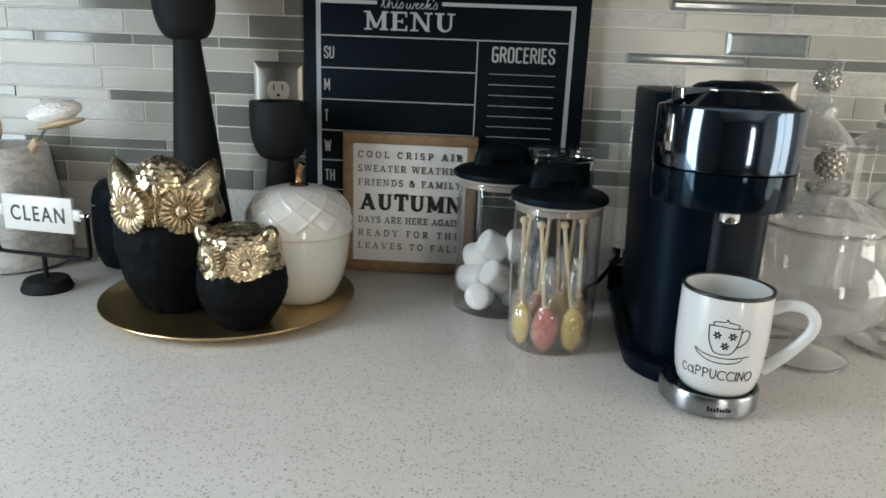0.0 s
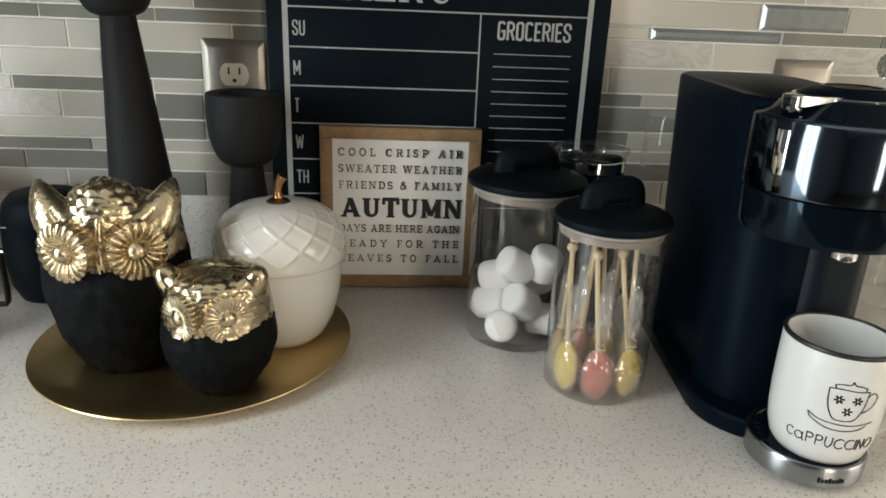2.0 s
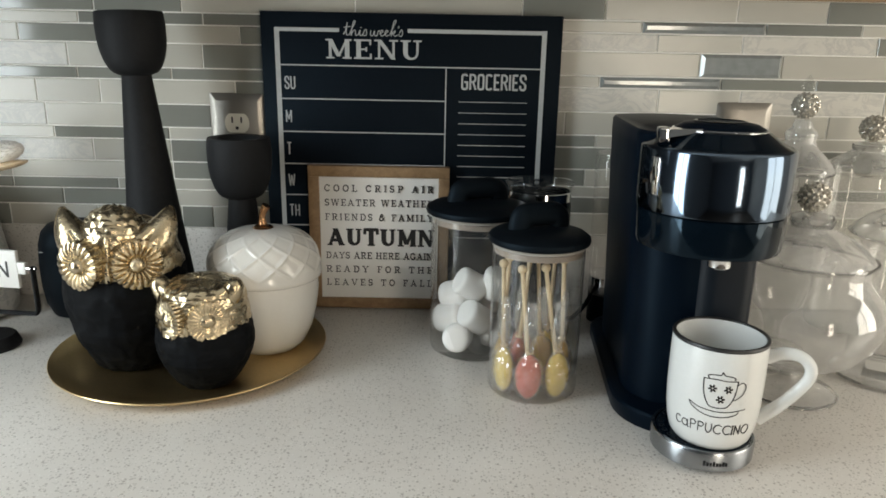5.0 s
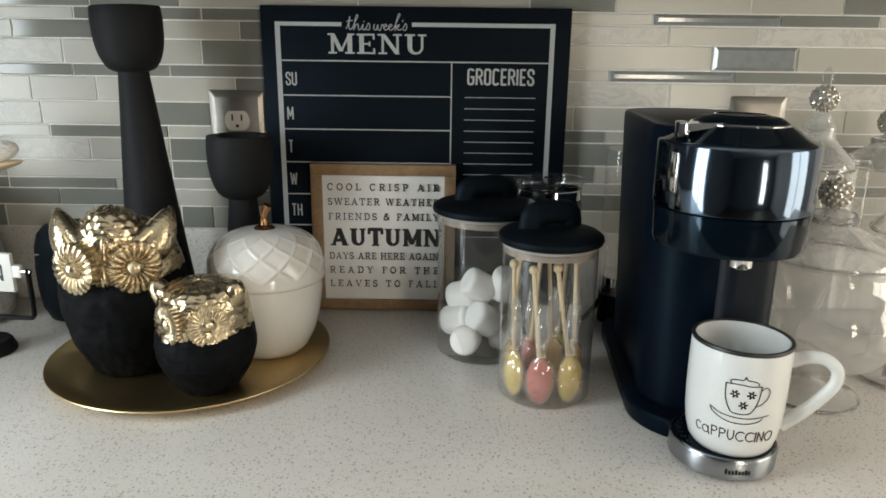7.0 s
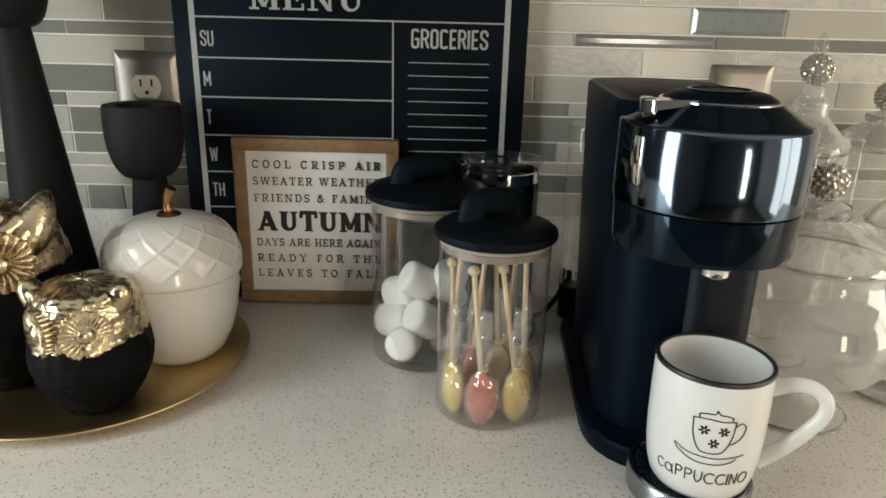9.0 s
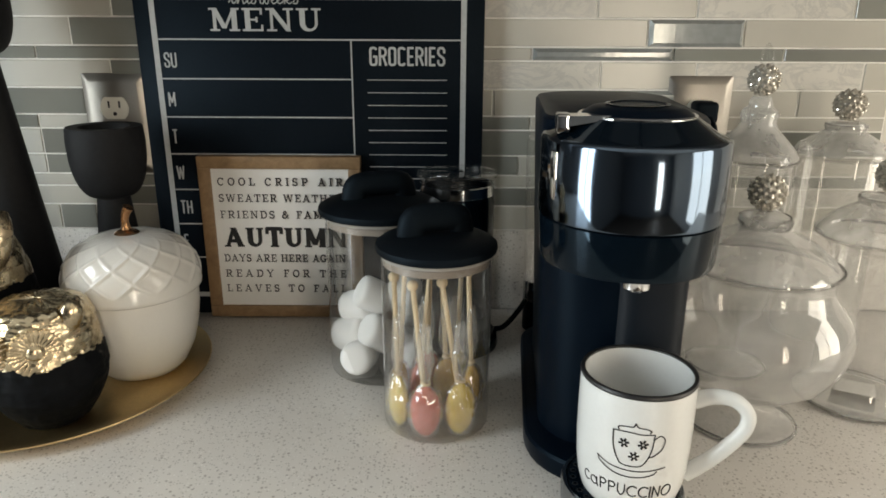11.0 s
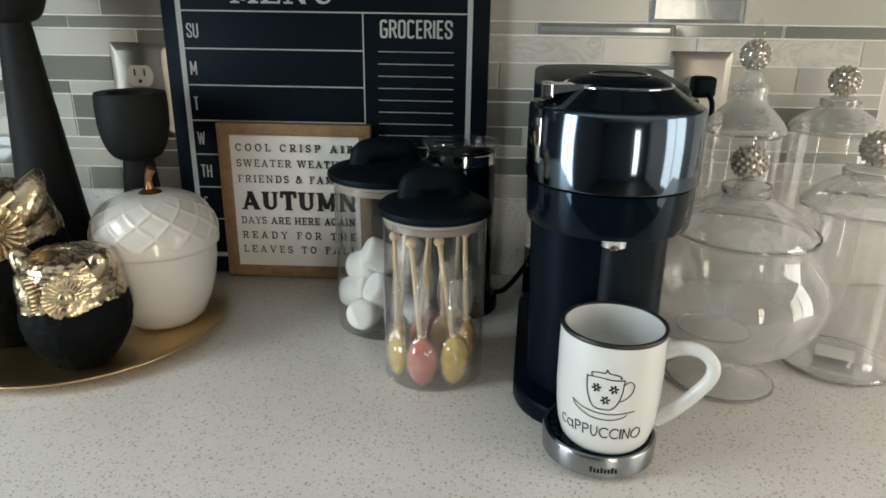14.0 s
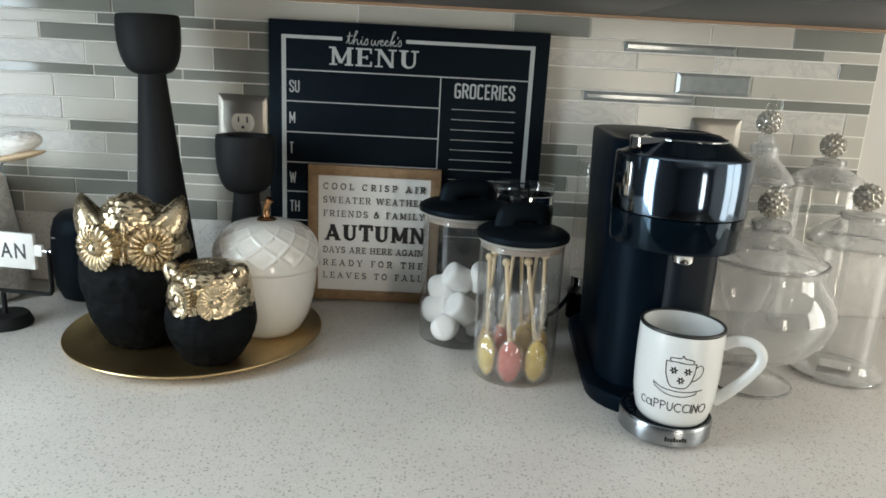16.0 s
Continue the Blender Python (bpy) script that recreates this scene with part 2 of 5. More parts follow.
MARSHMALLOW = surface("marshmallow", (0.86, 0.85, 0.84), 0.85, vary=0.03, scale=60, fine=500, bump=0.25)
MARBLE = tile_stuff("veined_marble", (0.66, 0.64, 0.61), 0.05, 0.3, veins=0.75)
OUTLET_WHITE = surface("ivory_plastic", (0.80, 0.78, 0.70), 0.35, vary=0.03, bump=0.0)
GREY_PLASTIC = surface("grey_seal", (0.32, 0.30, 0.275), 0.4, vary=0.05, bump=0.0)
GASKET = surface("tan_gasket", (0.30, 0.25, 0.215), 0.45, vary=0.06, bump=0.0)
DIAMANTE = surface("rhinestones", (0.55, 0.52, 0.46), 0.12, 0.45, vary=0.25, scale=300, bump=0.2)
# haze sets how much reflected milkiness is painted into each glass
GLASS = glass("clear_glass", (0.975, 0.98, 0.977), 1.5, 0.85, haze=0.02)
JAR_GLASS = glass("thick_jar_glass", (0.930, 0.930, 0.920), 1.6, 0.9, haze=0.015, edge=2.6)
BOWL_GLASS = glass("pressed_bowl_glass", (0.955, 0.96, 0.957), 1.6, 0.9, haze=0.16, edge=1.8)
LID_GLASS = glass("pressed_lid_glass", (0.945, 0.95, 0.947), 1.65, 0.9, haze=0.24, edge=1.9)
RIM_GLASS, rim_tree, rim_shader = nodes_of("solid_glass")
rim_shader.inputs["Transmission Weight"].default_value, rim_shader.inputs["IOR"].default_value, rim_shader.inputs["Roughness"].default_value = 1.0, 1.47, 0.03
WRAP = glass("cellophane", (0.985, 0.985, 0.98), 2.0, haze=0.11, edge=2.2)


def candy(name, colour):
    m = surface(name, colour, 0.12, vary=0.2, scale=80, fine=500, bump=0.2, coat=0.4)
    p = m.node_tree.nodes["Principled BSDF"]
    p.inputs["Subsurface Weight"].default_value = 0.35
    p.inputs["Subsurface Radius"].default_value = (0.006, 0.004, 0.002)
    return m


CANDY_YELLOW = candy("yellow_boiled_sugar", (0.86, 0.62, 0.12))
CANDY_RED = candy("red_boiled_sugar", (0.66, 0.14, 0.09))
CANDY_AMBER = candy("amber_boiled_sugar", (0.62, 0.38, 0.08))


# ---- mesh tools ----
def finish(bm, name, material, sharp=38):
    bmesh.ops.recalc_face_normals(bm, faces=bm.faces)
    me = bpy.data.meshes.new(name)
    bm.to_mesh(me)
    bm.free()
    for m in material if isinstance(material, (list, tuple)) else [material]:
        me.materials.append(m)
    me.polygons.foreach_set("use_smooth", [True] * len(me.polygons))
    me.set_sharp_from_angle(angle=radians(sharp))
    return me


def part(name, bm, material, parent=None, label="", sharp=38):
    ob = new(name, finish(bm, name, material, sharp))
    ob.parent = parent
    return tagged(ob, label)


def thing(name, m, label, category, group="", kind=""):
    ob = new(name)
    ob.empty_display_size = 0.03
    ob.matrix_world = m
    return tagged(ob, label, category, group, kind)


def lathe(profile, seg=64, bm=None, at=(0, 0, 0), wobble=None):
    """Turns a profile of (radius, height) round z; wobble(angle, i, r, z) may give a new radius."""
    bm = bm or bmesh.new()
    rings = []
    for i, (r, z) in enumerate(profile):
        if r < 1e-6:
            rings.append([bm.verts.new((at[0], at[1], at[2] + z))])
            continue
        ring = []
        for k in range(seg):
            a = 2 * math.pi * k / seg
            q = wobble(a, i, r, z) if wobble else r
            ring.append(bm.verts.new((at[0] + q * math.cos(a), at[1] + q * math.sin(a), at[2] + z)))
        rings.append(ring)
    for a, b in zip(rings, rings[1:]):
        for k in range(seg):
            n = (k + 1) % seg
            if len(a) == 1 and len(b) > 1:
                bm.faces.new((a[0], b[k], b[n]))
            elif len(b) == 1 and len(a) > 1:
                bm.faces.new((a[k], a[n], b[0]))
            elif len(a) > 1:
                bm.faces.new((a[k], a[n], b[n], b[k]))
    return bm


def box(x0, x1, y0, y1, z0, z1, bevel=0.0, seg=2, bm=None):
    bm = bm or bmesh.new()
    made = bmesh.ops.create_cube(bm, size=1.0, matrix=Matrix.Translation(((x0 + x1) / 2, (y0 + y1) / 2, (z0 + z1) / 2)) @ Matrix.Diagonal((x1 - x0, y1 - y0, z1 - z0, 1)))
    if bevel:
        edges = {e for v in made["verts"] for e in v.link_edges}
        bmesh.ops.bevel(bm, geom=list(edges), offset=bevel, segments=seg, affect="EDGES", profile=0.5)
    return bm


def tube(points, radius, seg=10, bm=None, closed=False, flat=1.0):
    """Sweeps a round (or flattened) section along points; radius may be a list."""
    bm = bm or bmesh.new()
    pts = [Vector(p) for p in points]
    n = len(pts)
    radii = radius if isinstance(radius, (list, tuple)) else [radius] * n
    up = Vector((0, 0, 1))
    rings = []
    for i, p in enumerate(pts):
        d = (pts[(i + 1) % n] - pts[i - 1]) if closed else (pts[min(i + 1, n - 1)] - pts[max(i - 1, 0)])
        d.normalize()
        if abs(d.dot(up)) > 0.95:
            up = Vector((0, 1, 0)) if abs(d.y) < 0.9 else Vector((1, 0, 0))
        s = d.cross(up).normalized()
        up = s.cross(d).normalized()
        rings.append([bm.verts.new(p + radii[i] * (math.cos(2 * math.pi * k / seg) * s + flat * math.sin(2 * math.pi * k / seg) * up)) for k in range(seg)])
    for i in range(n if closed else n - 1):
        a, b = rings[i], rings[(i + 1) % n]
        for k in range(seg):
            bm.faces.new((a[k], a[(k + 1) % seg], b[(k + 1) % seg], b[k]))
    if not closed:
        bm.faces.new(rings[0][::-1])
        bm.faces.new(rings[-1])
    return bm


def blob(bm, centre, size, turn=None, seg=20, rings=12):
    m = Matrix.Translation(centre) @ (turn or Matrix.Identity(4)) @ Matrix.Diagonal((*size, 1))
    bmesh.ops.create_uvsphere(bm, u_segments=seg, v_segments=rings, radius=1.0, matrix=m)
    return bm


def smooth_path(points, steps=6):
    """A Catmull-Rom line through the points."""
    p = [Vector(q) for q in points]
    p = [2 * p[0] - p[1]] + p + [2 * p[-1] - p[-2]]
    out = []
    for i in range(1, len(p) - 2):
        for k in range(steps):
            t = k / steps
            out.append(0.5 * (2 * p[i] + (p[i + 1] - p[i - 1]) * t + (2 * p[i - 1] - 5 * p[i] + 4 * p[i + 1] - p[i + 2]) * t * t + (3 * p[i] - p[i - 1] - 3 * p[i + 1] + p[i + 2]) * t ** 3))
    out.append(p[-2])
    return out


def wall_plate(bm, outline, y0, y1):
    """A flat plate with the (x, z) outline, from y0 to y1."""
    a = [bm.verts.new((x, y0, z)) for x, z in outline]
    b = [bm.verts.new((x, y1, z)) for x, z in outline]
    bm.faces.new(a)
    bm.faces.new(b[::-1])
    for i in range(len(a)):
        j = (i + 1) % len(a)
        bm.faces.new((a[i], b[i], b[j], a[j]))
    return bm


def lettering(text, x0, x1, z0, z1, depth=0.0006, bold=0.0, shear=0.0, spacing=1.0):
    """Raised letters in the built-in font, in the xz plane facing -y, filling the given box."""
    cu = bpy.data.curves.new("letters", "FONT")
    cu.body, cu.offset, cu.shear, cu.space_character, cu.extrude, cu.resolution_u = text, bold, shear, spacing, 0.5, 4
    ob = bpy.data.objects.new("letters", cu)
    scene.collection.objects.link(ob)
    me = bpy.data.meshes.new_from_object(ob.evaluated_get(bpy.context.evaluated_depsgraph_get()))
    bm = bmesh.new()
    bm.from_mesh(me)
    bpy.data.objects.remove(ob)
    bpy.data.curves.remove(cu)
    bpy.data.meshes.remove(me)
    lo = [min(v.co[i] for v in bm.verts) for i in range(2)]
    hi = [max(v.co[i] for v in bm.verts) for i in range(2)]
    for v in bm.verts:
        x, z, d = (v.co.x - lo[0]) / (hi[0] - lo[0]), (v.co.y - lo[1]) / (hi[1] - lo[1]), v.co.z
        v.co = (x0 + x * (x1 - x0), -depth if d > 0 else 0.0, z0 + z * (z1 - z0))
    return bm


def structure(name, bm, material, label, category):
    return tagged(part(name, bm, material, None, label), category=category, kind="structure")


# ---- the room ----
def wall_with_hole(bm, x0, x1, z0, z1, hx0, hx1, hz0, hz1, y0, y1):
    box(x0, hx0, y0, y1, z0, z1, bm=bm)
    box(hx1, x1, y0, y1, z0, z1, bm=bm)
    box(hx0, hx1, y0, y1, z0, hz0, bm=bm)
    box(hx0, hx1, y0, y1, hz1, z1, bm=bm)
    return bm


wall_north = structure("wall_north", box(-1.3, 2.3, WALL + 0.004, WALL + 0.15, 0, CEIL), PAINT, "painted kitchen wall behind the counter", "wall")
structure("wall_south", wall_with_hole(bmesh.new(), -1.3, 2.3, 0, CEIL, 1.075, 1.525, 0.25, 2.15, -2.75, -2.6), PAINT_DARK, "blue-grey painted wall across the kitchen", "wall")
west = bmesh.new()
for y0, y1, z0, z1 in ((-2.75, -0.20, 0, CEIL), (0.40, WALL + 0.15, 0, CEIL), (-0.20, 0.40, 0, 0.2), (-0.20, 0.40, 2.1, CEIL)):
    box(-1.45, -1.3, y0, y1, z0, z1, bm=west)
structure("wall_west", west, PAINT_DARK, "blue-grey painted end wall with a window", "wall")
east = bmesh.new()
for y0, y1, z0, z1 in ((-2.75, -0.75, 0, CEIL), (0.55, WALL + 0.15, 0, CEIL), (-0.75, 0.55, 0, 0.2), (-0.75, 0.55, 2.1, CEIL)):
    box(2.3, 2.45, y0, y1, z0, z1, bm=east)
structure("wall_east", east, PAINT, "painted wall with a tall window", "wall")
structure("floor", box(-1.45, 2.45, -2.75, WALL + 0.15, -0.1, 0), FLOOR, "dark brown boarded kitchen floor", "floor")
structure("ceiling", box(-1.45, 2.45, -2.75, WALL + 0.15, CEIL, CEIL + 0.1), CEILING, "white painted ceiling", "ceiling")
structure("countertop", box(-1.298, END, FRONT, WALL - 0.001, TOP - 0.035, TOP, 0.004), QUARTZ, "speckled warm white quartz countertop", "countertop")
structure("backsplash_upstand", box(-1.298, END, WALL - 0.003, WALL + 0.004, TOP + 0.0005, 1.0335, 0.0008), QUARTZ, "plain quartz upstand behind the counter", "backsplash")


def window(name, m, w, h, label):
    """A framed window; in its own space it spans x and z, facing -y."""
    o = thing(name, m, label, "window", kind="structure")
    f = bmesh.new()
    for a in ((-w / 2, -w / 2 + 0.05, -h / 2, h / 2), (w / 2 - 0.05, w / 2, -h / 2, h / 2), (-w / 2 + 0.05, w / 2 - 0.05, -h / 2, -h / 2 + 0.05), (-w / 2 + 0.05, w / 2 - 0.05, h / 2 - 0.05, h / 2), (-0.02, 0.02, -h / 2 + 0.05, h / 2 - 0.05)):
        box(a[0], a[1], 0.0, 0.04, a[2], a[3], 0.004, bm=f)
    part("window_frame", f, LABEL_WHITE, o)
    return o


window("window_1", pose(-1.305, 0.10, 1.15, 0, 0, 90), 0.6, 1.9, "tall white framed window at the end of the counter")
window("window_2", pose(2.305, -0.10, 1.15, 0, 0, -90), 1.3, 1.9, "tall white framed window")
window("window_3", pose(1.30, -2.605, 1.2, 0, 0, 180), 0.45, 1.9, "narrow white framed glass door")


# ---- cabinets ----
def base_cabinet(x0, x1):
    o = thing("base_cabinet", pose(x0, FRONT + 0.03, 0), "grey painted base cabinet under the counter", "cabinet", "base cabinets")
    w = x1 - x0
    part("body", box(0.001, w - 0.001, 0.02, WALL - FRONT - 0.034, 0.1, TOP - 0.036), CABINET, o)
    part("toe_kick", box(0.001, w - 0.001, 0.06, 0.08, 0, 0.1), CABINET, o)
    d = part("door", box(0.004, w - 0.004, 0.0, 0.02, 0.105, TOP - 0.045, 0.002), CABINET, o)
    part("handle", tube([(w - 0.05, -0.025, 0.55), (w - 0.05, -0.025, 0.70)], 0.005), BRUSHED, d)
    return o


for k in range(5):
    base_cabinet(-1.298 + k * 0.4795, -1.298 + (k + 1) * 0.4795)


def wall_cabinet(x0, x1):
    o = thing("wall_cabinet", pose(x0, WALL, 1.3765), "dark wall cabinet hung above the tiled wall", "cabinet", "wall cabinets")
    w = x1 - x0
    part("body", box(0.0005, w - 0.0005, -0.31, -0.001, 0.0, 0.76, 0.001), CABINET, o)
    d = part("door", box(0.002, w - 0.002, -0.332, -0.312, 0.002, 0.758, 0.002), CABINET, o)
    part("handle", tube([(w - 0.04, -0.355, 0.06), (w - 0.04, -0.355, 0.20)], 0.005), BRUSHED, d)
    part("back_rail", box(0.0005, w - 0.0005, -0.018, -0.0005, -0.004, -0.0005), CABINET_RAIL, o, "raw brown wooden rail along the wall")
    return o


for k in range(4):
    wall_cabinet(-0.90 + k * 0.3857, -0.90 + (k + 1) * 0.3857)


# ---- menu board ----
SLAB = {"M": (1.15, [(.20, .12), (.95, .20)], [(.20, 1, .57, .12, .19), (.57, .12, .95, 1, .10)], [(.20, 0, .18), (.95, 0, .20), (.15, 1, .15), (1.0, 1, .15)]),
        "E": (.88, [(.25, .20)], [(.05, .955, .80, .955, .09), (.25, .5, .60, .5, .08), (.05, .045, .82, .045, .09), (.77, .72, .77, 1, .08), (.79, 0, .79, .28, .08), (.59, .38, .59, .62, .07)], []),
        "N": (1.08, [(.22, .10), (.86, .10)], [(.22, 1, .86, 0, .20)], [(.22, 0, .19), (.17, 1, .16), (.86, 1, .19)]),
        "U": (1.02, [], [(.25, 1, .25, .35, .20), (.78, .35, .78, 1, .10)], [(.25, 1, .22), (.78, 1, .18)]),
        "A": (1.08, [], [(.53, 1, .17, 0, .10), (.50, 1, .88, 0, .21), (.28, .31, .74, .31, .08)], [(.17, 0, .17), (.88, 0, .19)]),
        "T": (.92, [(.46, .20)], [(.04, .955, .88, .955, .09), (.08, .68, .08, 1, .08), (.84, .68, .84, 1, .08)], [(.46, 0, .22)])}


def arc(cx, cz, rx, rz, a0, a1, n=10):
    return [(cx + rx * math.cos(radians(a0 + (a1 - a0) * k / n)), cz + rz * math.sin(radians(a0 + (a1 - a0) * k / n))) for k in range(n + 1)]


SLAB.update({
    "I": (.44, [(.22, .20)], [], [(.22, 0, .20), (.22, 1, .20)]),
    "L": (.84, [(.25, .20)], [(.05, .045, .80, .045, .09), (.76, 0, .76, .30, .08)], [(.25, 1, .20)]),
    "F": (.80, [(.25, .20)], [(.05, .955, .76, .955, .09), (.25, .5, .58, .5, .08), (.72, .70, .72, 1, .08)], [(.25, 0, .20)]),
    "H": (1.06, [(.22, .20), (.84, .20)], [(.22, .5, .84, .5, .08)], [(.22, 0, .19), (.22, 1, .19), (.84, 0, .19), (.84, 1, .19)]),
    "V": (1.04, [], [(.15, 1, .52, 0, .19), (.89, 1, .52, 0, .10)], [(.17, 1, .17), (.87, 1, .16)]),
    "W": (1.40, [], [(.15, 1, .42, 0, .17), (.70, 1, .42, 0, .09), (.70, 1, .98, 0, .17), (1.25, 1, .98, 0, .09)], [(.17, 1, .16), (.70, 1, .14), (1.23, 1, .15)]),
    "Y": (1.0, [], [(.14, 1, .50, .45, .18), (.86, 1, .50, .45, .10), (.50, 0, .50, .48, .19)], [(.16, 1, .16), (.85, 1, .15), (.50, 0, .20)]),
    "D": (1.0, [(.25, .20)], [(.05, .955, .50, .955, .09), (.05, .045, .50, .045, .09)], []),
    "P": (.90, [(.25, .20)], [(.05, .955, .55, .955, .09), (.25, .45, .55, .45, .08)], [(.25, 0, .20)]),
    "R": (1.0, [(.25, .20)], [(.05, .955, .55, .955, .09), (.25, .48, .55, .48, .08), (.50, .48, .82, 0, .18)], [(.25, 0, .19), (.86, 0, .14)]),
    "C": (.95, [], [(.80, .68, .80, .97, .07)], []), "G": (1.0, [], [(.80, .68, .80, .97, .07), (.80, .05, .80, .42, .16), (.58, .42, .95, .42, .08)], []),
    "O": (1.0, [], [], []), "S": (.80, [], [(.66, .72, .66, .97, .07), (.10, .03, .10, .30, .07)], []), "&": (1.0, [], [(.25, .80, .85, .04, .13)], []), " ": (.45, [], [], [])})
ROUND = {"C": arc(.47, .5, .37, .455, 38, 322, 18), "G": arc(.47, .5, .37, .455, 38, 320, 18), "O": arc(.5, .5, .38, .455, 0, 360, 22), "D": arc(.50, .5, .38, .455, -90, 90, 12),
         "P": arc(.55, .70, .24, .25, -90, 90, 10), "R": arc(.55, .72, .24, .235, -90, 90, 10),
         "S": arc(.38, .73, .26, .225, 35, 250, 10) + arc(.40, .27, .28, .225, 75, -145, 10),
         "&": arc(.42, .78, .17, .18, -60, 210, 10) + arc(.36, .26, .28, .22, 120, 330, 10) + [(.86, .50)]}


def slab_word(text, x0, x1, z0, z1, weight=0.0, depth=0.0005, gap=0.06, limit=9.0):
    """Words in slab-serif capitals built from bars, facing -y; limit caps the stroke's width."""
    bm = bmesh.new()
    quads, x = [], 0.0
    for ch in text:
        w, stems, bars_, feet = SLAB[ch]
        if ch in ROUND:
            for (ax, az), (bx, bz) in zip(ROUND[ch], ROUND[ch][1:]):
                d = Vector((bx - ax, bz - az))
                if d.length < 1e-4:
                    continue
                n = Vector((-d.y, d.x)).normalized() * min(0.06 + 0.07 * abs(d.normalized().y), limit / 2)
                e = d.normalized() * 0.015
                quads.append([(x + ax - e.x - n.x, az - e.y - n.y), (x + bx + e.x - n.x, bz + e.y - n.y), (x + bx + e.x + n.x, bz + e.y + n.y), (x + ax - e.x + n.x, az - e.y + n.y)])
        bars_ = bars_ + [(s, 0.0, s, 1.0, t) for s, t in stems]
        if ch == "U":
            for k in range(12):
                ring = []
                for a in (math.pi + math.pi * k / 12, math.pi + math.pi * (k + 1) / 12):
                    ring.append(((x + .49 + (.34 + weight / 2) * math.cos(a), .36 + .36 * math.sin(a)), (x + .54 + (.19 - weight / 2) * math.cos(a), .36 + (.25 - weight / 2) * math.sin(a))))
                quads.append([ring[0][0], ring[1][0], ring[1][1], ring[0][1]])
        for ax, az, bx, bz, t in bars_:
            t = min(t + weight, limit)
            if abs(az - bz) < 0.01:
                quads.append([(x + ax, az - t / 2), (x + bx, bz - t / 2), (x + bx, bz + t / 2), (x + ax, az + t / 2)])
            else:
                quads.append([(x + ax - t / 2, az), (x + bx - t / 2, bz), (x + bx + t / 2, bz), (x + ax + t / 2, az)])
        for s, z, half in feet:
            lo, hi = (0.0, 0.085) if z < 0.5 else (0.915, 1.0)
            quads.append([(x + s - half, lo), (x + s + half, lo), (x + s + half, hi), (x + s - half, hi)])
        x += w + gap
    x -= gap
    for k, q in enumerate(quads):
        wall_plate(bm, [(x0 + a / x * (x1 - x0), z0 + b * (z1 - z0)) for a, b in q], -depth - 0.000012 * k, 0.0)
    return bm


def pen(lines, x0, x1, z0, z1, wide, depth=0.0005, bm=None):
    """Pen strokes: polylines in letter units, scaled into the given box, with a stroke of the given width in metres."""
    bm = bm or bmesh.new()
    xs, zs = [p[0] for q in lines for p in q], [p[1] for q in lines for p in q]
    lo, hi = (min(xs), min(zs)), (max(xs), max(zs))
    k = 0
    for q in lines:
        pts = [Vector((x0 + wide / 2 + (a - lo[0]) / (hi[0] - lo[0]) * (x1 - x0 - wide), z0 + wide / 2 + (b - lo[1]) / (hi[1] - lo[1]) * (z1 - z0 - wide))) for a, b in q]
        for a, b in zip(pts, pts[1:]):
            d = b - a
            if d.length < 1e-6:
                continue
            d.normalize()
            n, e = Vector((-d.y, d.x)) * wide / 2, d * wide * 0.30
            wall_plate(bm, [tuple(a - e - n), tuple(b + e - n), tuple(b + e + n), tuple(a - e + n)], -depth - 0.0000008 * k, 0.0)
            k += 1
    return bm


def bend(*points, steps=5):
    return [(p.x, p.z) for p in smooth_path([(a, 0, b) for a, b in points], steps)]


def corner_loop(w, lo=0.0, hi=1.0, r=0.16, a0=0, a1=360):
    """A tall rounded letter bowl, w wide, swept from a0 to a1 degrees."""
    out = []
    for k in range(41):
        a = radians(a0 + (a1 - a0) * k / 40)
        c, s_ = math.cos(a), math.sin(a)
        out.append((w / 2 + math.copysign(w / 2 - r, c) * (abs(c) > 0.02) + r * c, (lo + hi) / 2 + math.copysign((hi - lo) / 2 - r, s_) * (abs(s_) > 0.02) + r * s_))
    return out


